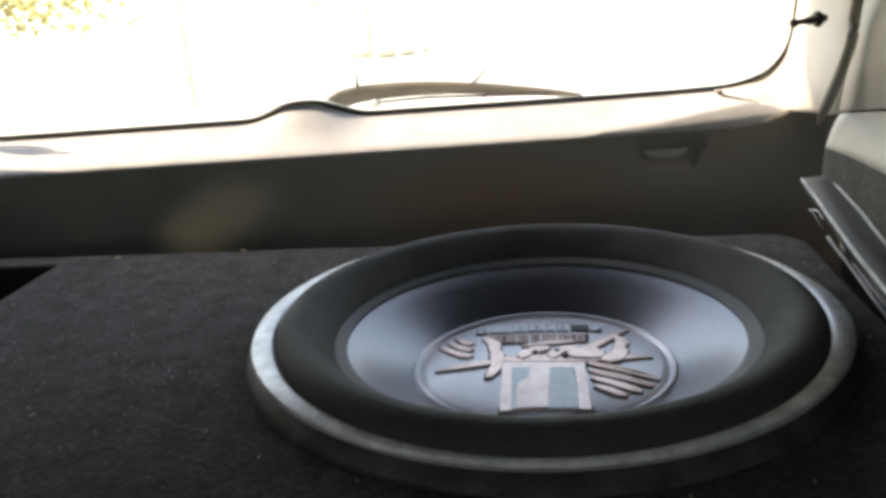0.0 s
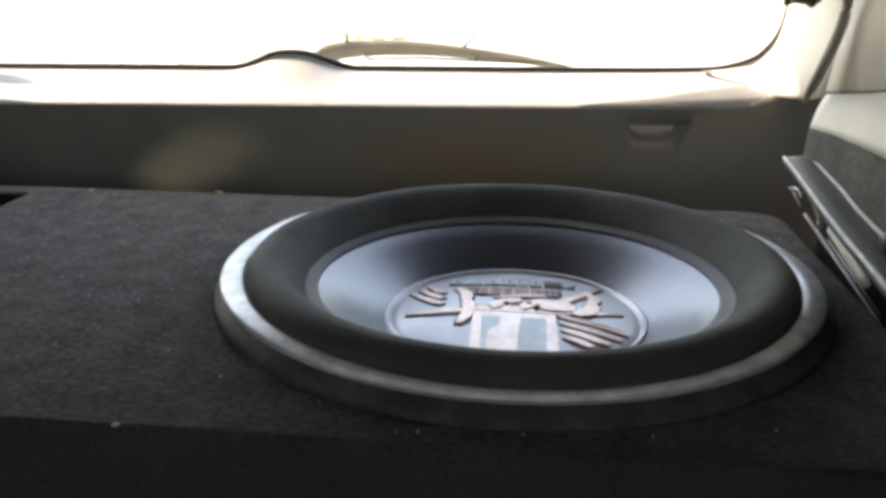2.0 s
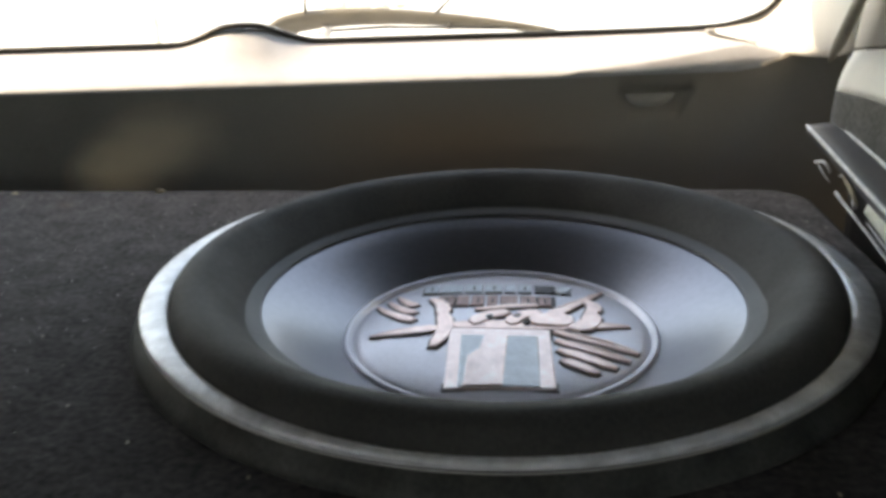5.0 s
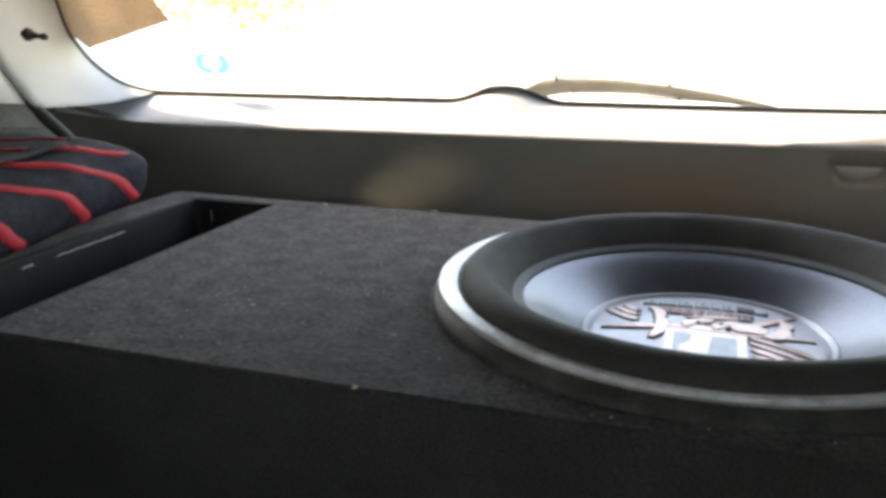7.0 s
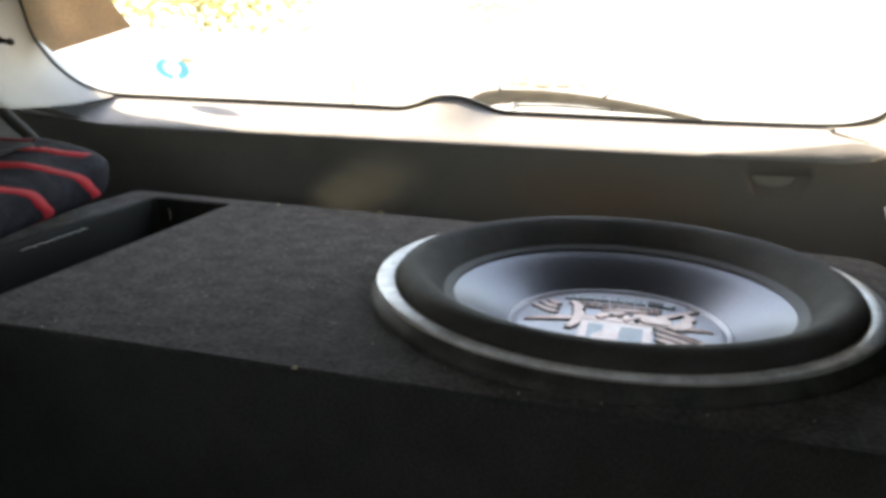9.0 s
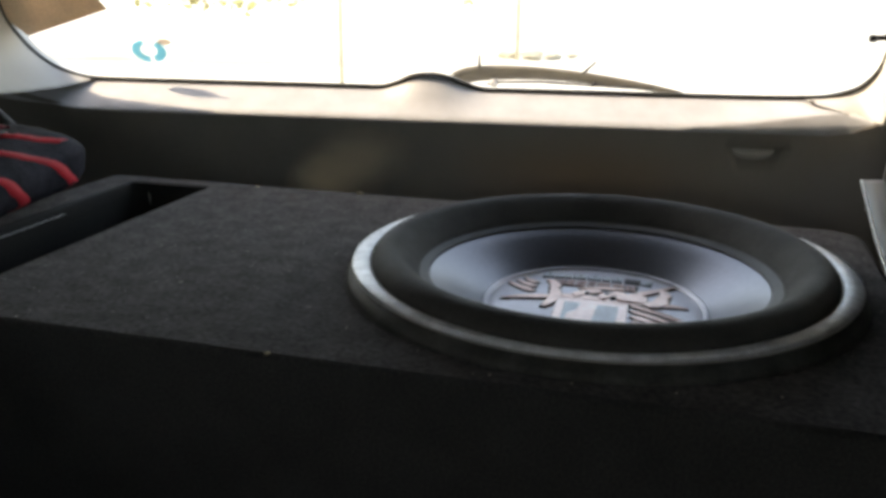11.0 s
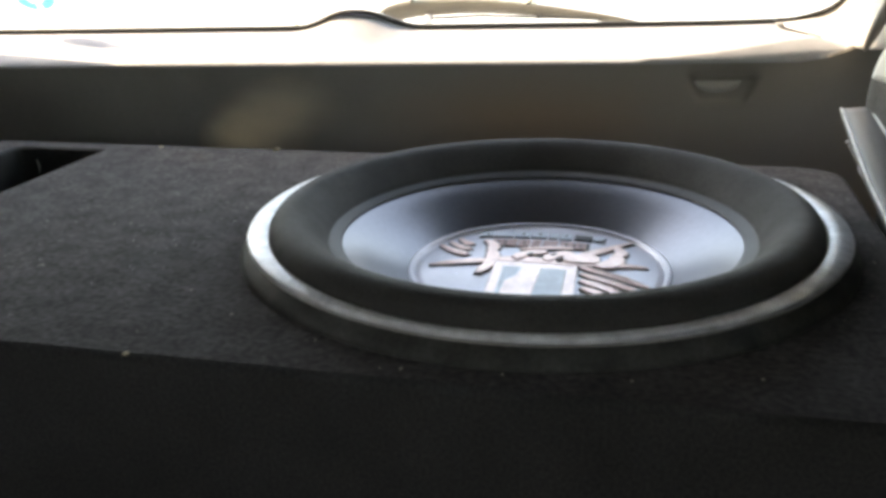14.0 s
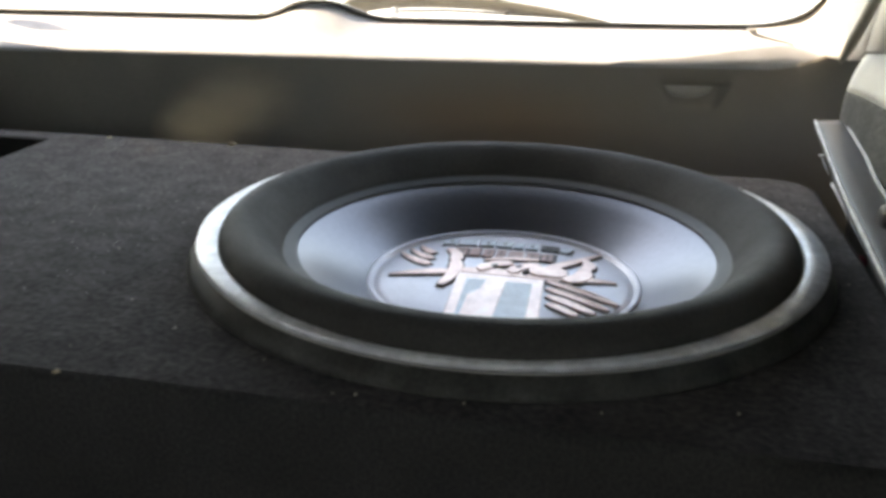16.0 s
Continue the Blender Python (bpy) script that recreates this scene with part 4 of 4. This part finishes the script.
def bag_point(y, t, grow=0.0):
    """A point of the bag's skin: y along it, t round it from the side that faces the box."""
    k = min(1.0, max(0.0, (0.200 - y) / 0.080))
    s = math.sqrt(max(0.0, 1 - (1 - k) ** 2.2))
    a, b = 0.112 * (0.30 + 0.70 * s), 0.0385 * (0.25 + 0.75 * s)
    c, d = math.cos(t), math.sin(t)
    wob = 0.75 * noise.noise(Vector((c * 2.2, d * 2.2, y * 16))) + 0.5 * noise.noise(Vector((c * 4.1, d * 4.1 + 5, y * 28 + 20 * c)))
    fine = noise.noise(Vector((c * 6, d * 6, y * 45)))
    x = math.copysign(abs(c) ** 0.80, c) * (a + grow + 0.003 * wob + 0.001 * fine)
    z = math.copysign(abs(d) ** 0.72, d) * (b + grow + (0.004 * wob + 0.001 * fine) * (d > 0))
    return Vector((-0.644 + x + 0.012 * smoothstep(0.10, -0.10, y), y, 0.0415 + z + grow))


ys = [-0.36 + 0.016 * i for i in range(29)] + [0.096 + 0.0065 * i for i in range(1, 17)]
bm = bmesh.new()
vr = [[bm.verts.new(bag_point(y, 2 * math.pi * i / 56)) for i in range(56)] for y in ys]
for a, b in zip(vr, vr[1:]):
    for i in range(56):
        bm.faces.new((a[i], a[(i + 1) % 56], b[(i + 1) % 56], b[i]))
bm.faces.new(vr[0])
bm.faces.new(vr[-1][::-1])
part("cloth_body", bm, BAG, bag)
for y in (0.218, 0.137, 0.052, -0.045, -0.140):
    rows = []
    for i in range(36):
        t = -0.75 + 3.0 * i / 35 if y < 0.2 else 0.55 + 0.6 * i / 35
        lean = -0.132 * smoothstep(-0.6, 1.35, t)
        rows.append([bag_point(min(0.197, y + lean + d), t, g) for d, g in ((-0.0088, -0.0006), (-0.0078, 0.0008), (0.0078, 0.0008), (0.0088, -0.0006))])
    part("stripe", sheet(rows), RED, bag, "red tape stripe")
rows = []
for i in range(20):
    t = 1.05 + 1.9 * i / 19
    edge = 0.150 - 0.055 * smoothstep(1.9, 1.05, t) + 0.004 * math.sin(i * 1.3)
    rows.append([bag_point(-0.30 + (edge + 0.30) * k / 24, t, 0.0028) for k in range(25)])
part("flap", sheet(rows, (0, 0, -0.0015)), FLAP, bag, "charcoal top flap")
for y in (0.105, 0.045, -0.020):
    rows = []
    for i in range(14):
        t = 1.15 + 0.75 * i / 13
        rows.append([bag_point(y - 0.05 * i / 13 + d, t, g) for d, g in ((-0.0055, 0.0024), (-0.0048, 0.0036), (0.0048, 0.0036), (0.0055, 0.0024))])
    part("flap_stripe", sheet(rows), DULL_RED, bag, "dull red stripe on the flap")
arch = thing("side_infill", None, "dark carpeted wheel arch beside the speaker box", "wheel arch")
part("arch_cover", box(-0.84, -0.642, -0.60, 0.25, -0.36, 0.0, 0.012), CARPET, arch)
# Unseen block, added to darken the gap under the shelf support.
arch = thing("side_infill", None, "unseen dark block filling the space under the shelf support", "wheel arch")
part("arch_cover", box(0.300, 0.43, -0.60, 0.15, -0.36, 0.045, 0.012), CARPET, arch)

def crumb(name, x, y, s, seed, lift=0.0):
    bm = bmesh.new()
    bmesh.ops.create_icosphere(bm, subdivisions=2, radius=s)
    for v in bm.verts:
        n = noise.noise_vector(v.co * (0.7 / s) + Vector((seed, 0, 0)))
        v.co = Vector((v.co.x * 1.4, v.co.y, v.co.z * 0.7)) + n * s * 0.5
    low = min(v.co.z for v in bm.verts)
    ob = part(name, bm, CRUMB)
    ob.location = (x, y, -low - 0.0005 + lift)
    return tagged(ob, "dry crumb of leaf litter on the carpeted box", "crumb", "crumbs")


crumb("leaf_crumb", -0.2595, 0.236, 0.0029, 1)
crumb("leaf_crumb", -0.383, 0.247, 0.0022, 2)
crumb("leaf_crumb", -0.2045, -0.1915, 0.0015, 3)

rng = random.Random(11)
bm = bmesh.new()
for _ in range(300):
    # short bent slivers, thicker towards the middle of the box
    u, v = rng.gauss(-0.33, 0.12), rng.gauss(0.0, 0.10)
    if not (-0.455 < u < 0.20 and -0.19 < v < 0.20) or math.hypot(u, v) < 0.2:
        continue
    a, l, w = rng.uniform(0, 3.14), rng.uniform(0.0007, 0.0022), rng.uniform(0.0002, 0.00045)
    d, n = Vector((math.cos(a), math.sin(a), 0)), Vector((-math.sin(a), math.cos(a), 0)) * w
    mid = Vector((u, v, 0.0004))
    q = [bm.verts.new(p) for p in (mid - d * l, mid + n + Vector((0, 0, w)), mid + d * l + Vector((0, 0, 0.0006)), mid - n + Vector((0, 0, w)))]
    bm.faces.new(q)
fleck = part("lint", bm, LINT, smooth=False)
fleck.matrix_world = pose(0, 0, 0, 0, 0, TURNED)
tagged(fleck, "pale lint flecks caught on the box's carpet", "lint", kind="stuff")

# ---- on the rear window ----
def on_glass(x, z, out=0.0):
    return Vector((x, glass_y(z) + 0.006 - out, z))


sticker = thing("window_sticker", None, "round blue sticker on the rear window", "sticker")
def glass_face(pts, out):
    bm = bmesh.new()
    bm.faces.new([bm.verts.new(on_glass(x, z, out)) for x, z in pts])
    return bm


def crescent(a0, a1):
    outer_arc = [(-0.584 + 0.0238 * math.cos(radians(a)), 0.1365 + 0.0150 * math.sin(radians(a))) for a in range(a0, a1 + 1, 8)]
    inner_arc = [(-0.584 + 0.0118 * math.cos(radians(a)), 0.1365 + 0.0078 * math.sin(radians(a)) + 0.001) for a in range(a0, a1 + 1, 8)]
    return outer_arc + inner_arc[::-1]


disc = [(-0.584 + 0.0285 * math.cos(2 * math.pi * k / 40), 0.1365 + 0.0152 * math.sin(2 * math.pi * k / 40)) for k in range(40)]
part("backing", glass_face(disc, 0.0010), WHITE_PRINT, sticker, "white round backing", smooth=False)
part("blue_arc", glass_face(crescent(105, 265), 0.0018), BLUE, sticker, "bright blue arc", smooth=False)
part("blue_arc", glass_face(crescent(-75, 60), 0.0018), BLUE, sticker, "bright blue arc", smooth=False)

tab = [(-0.584 + 0.0245 + 0.0100 * math.cos(2 * math.pi * k / 24), 0.1365 + 0.0122 + 0.0042 * math.sin(2 * math.pi * k / 24)) for k in range(24)]
part("tab", glass_face(tab, 0.0014), PAPER, sticker, "small brown oval tab", smooth=False)

sheet_pts = [(-0.748, 0.153), (-0.621, 0.189), (-0.682, 0.297), (-0.772, 0.292), (-0.772, 0.178)]
bm = bmesh.new()
f = bm.faces.new([bm.verts.new(on_glass(x, z, 0.003)) for x, z in sheet_pts])
up = bmesh.ops.extrude_face_region(bm, geom=[f])["geom"]
for v in up:
    if isinstance(v, bmesh.types.BMVert):
        v.co.y -= 0.0006
tagged(part("paper_sheet", bm, PAPER, smooth=False), "brown paper sheet taped in the rear window's corner", "paper")

# ---- rear wiper outside ----
wiper = thing("rear_wiper", None, "dusty rear wiper parked along the window's foot", "wiper")
arm = spline([(-0.205, 0.452, 0.103), (-0.165, 0.470, 0.115), (-0.08, 0.472, 0.1165), (0.02, 0.470, 0.107), (0.10, 0.467, 0.094)], 6)
widths = [0.0018 + 0.0115 * smoothstep(0, 4, i) * (1 - i / 24) ** 0.7 for i in range(len(arm))]
part("arm", sheet([[p + Vector((0, 0, w * 0.5)), p + Vector((0, -0.004, 0)), p + Vector((0, 0, -w * 1.3))] for p, w in zip(arm, widths)], (0, 0.006, 0)), WIPER, wiper)
part("blade", tube([(-0.150, 0.466, 0.0985), (-0.138, 0.467, 0.101), (-0.08, 0.467, 0.103), (-0.013, 0.467, 0.1005), (0.06, 0.466, 0.097)], [0.001, 0.0016, 0.0016, 0.0016, 0.001], 8), SEAL, wiper)
part("pivot_cap", tube([(-0.140, 0.468, 0.097), (-0.140, 0.466, 0.104)], [0.006, 0.004], 12), WEAR_AND_GLINT, wiper, "pale pivot cap")
part("end_clip", tube([(-0.0125, 0.4665, 0.0985), (-0.0125, 0.4665, 0.1045)], [0.0028, 0.0022], 8), SEAL, wiper)
part("spur", tube([(-0.160, 0.470, 0.112), (-0.160, 0.470, 0.136)], [0.0021, 0.0012], 6), SEAL, wiper)
part("spur", tube([(-0.032, 0.470, 0.109), (-0.0095, 0.474, 0.1300)], [0.0021, 0.0012], 6), SEAL, wiper)

# ---- outside ----
def post(x, y, h, w):
    p = thing("fence_post", pose(x, y, GROUND), "thin weathered fence post standing on the concrete", "post", "fence posts")
    part("shaft", box(-w / 2, w / 2, -w / 2, w / 2, 0, h, 0.006), POST, p)
    part("cap", box(-w * 0.62, w * 0.62, -w * 0.62, w * 0.62, h, h + 0.03, 0.006), POST, p)
    return p


post(-2.72, 8.5, 1.6, 0.042)
post(-1.24, 13.0, 1.7, 0.06)


def leaf_mass(name, label, middle, reach, count, size, seed):
    """Many small bent leaves scattered in clumps through a soft-edged space."""
    rng = random.Random(seed)
    bm = bmesh.new()
    clumps = [Vector([m + r * rng.uniform(-1, 1) for m, r in zip(middle, reach)]) for _ in range(max(6, count // 40))]
    for _ in range(count):
        p = rng.choice(clumps) + Vector([rng.gauss(0, 0.16 * r + 0.05) for r in reach])
        p.z = max(p.z, GROUND + 0.01)
        a, tilt, s = rng.uniform(0, 6.283), rng.uniform(-0.9, 0.9), size * rng.uniform(0.6, 1.4)
        u = Vector((math.cos(a) * math.cos(tilt), math.sin(a) * math.cos(tilt), math.sin(tilt)))
        v = u.cross(Vector((rng.uniform(-1, 1), rng.uniform(-1, 1), 1))).normalized() * s * 0.28
        w = u.cross(v).normalized() * s * 0.12
        q = [bm.verts.new(c) for c in (p, p + u * s * 0.5 + v + w, p + u * s, p + u * s * 0.5 - v + w, p + u * s * 0.5)]
        for face in ((q[0], q[1], q[4]), (q[1], q[2], q[4]), (q[2], q[3], q[4]), (q[3], q[0], q[4])):
            bm.faces.new(face)
    return tagged(part(name, bm, LEAF, smooth=False), label, "shrub", kind="stuff")


leaf_mass("pale_shrub", "sunlit yellow-green shrub hanging beside the driveway", (-7.2, 11.6, 0.55), (2.6, 0.5, 0.55), 1800, 0.15, 4)
leaf_mass("pale_shrub", "sparse yellow-green shrub behind the fence post", (-1.75, 13.4, 0.35), (0.5, 0.3, 0.45), 260, 0.09, 8)


def stone(x, y, s, seed):
    bm = bmesh.new()
    bmesh.ops.create_icosphere(bm, subdivisions=3, radius=s)
    for v in bm.verts:
        n = noise.noise_vector(v.co * (0.9 / s) + Vector((seed * 3.1, 0, 0)))
        v.co = Vector((v.co.x * 1.5, v.co.y, v.co.z * 0.6)) + n * s * 0.35
    low = min(v.co.z for v in bm.verts)
    ob = part("stone", bm, STONE)
    ob.location = (x, y, GROUND - low - s * 0.12)
    return tagged(ob, "weathered field stone lying beside the fence post", "stone", "stones")


for k, (x, y, size) in enumerate(((-1.02, 13.0, 0.13), (-0.70, 13.2, 0.09), (-0.42, 13.5, 0.07), (-1.42, 13.2, 0.10))):
    stone(x, y, size, k)
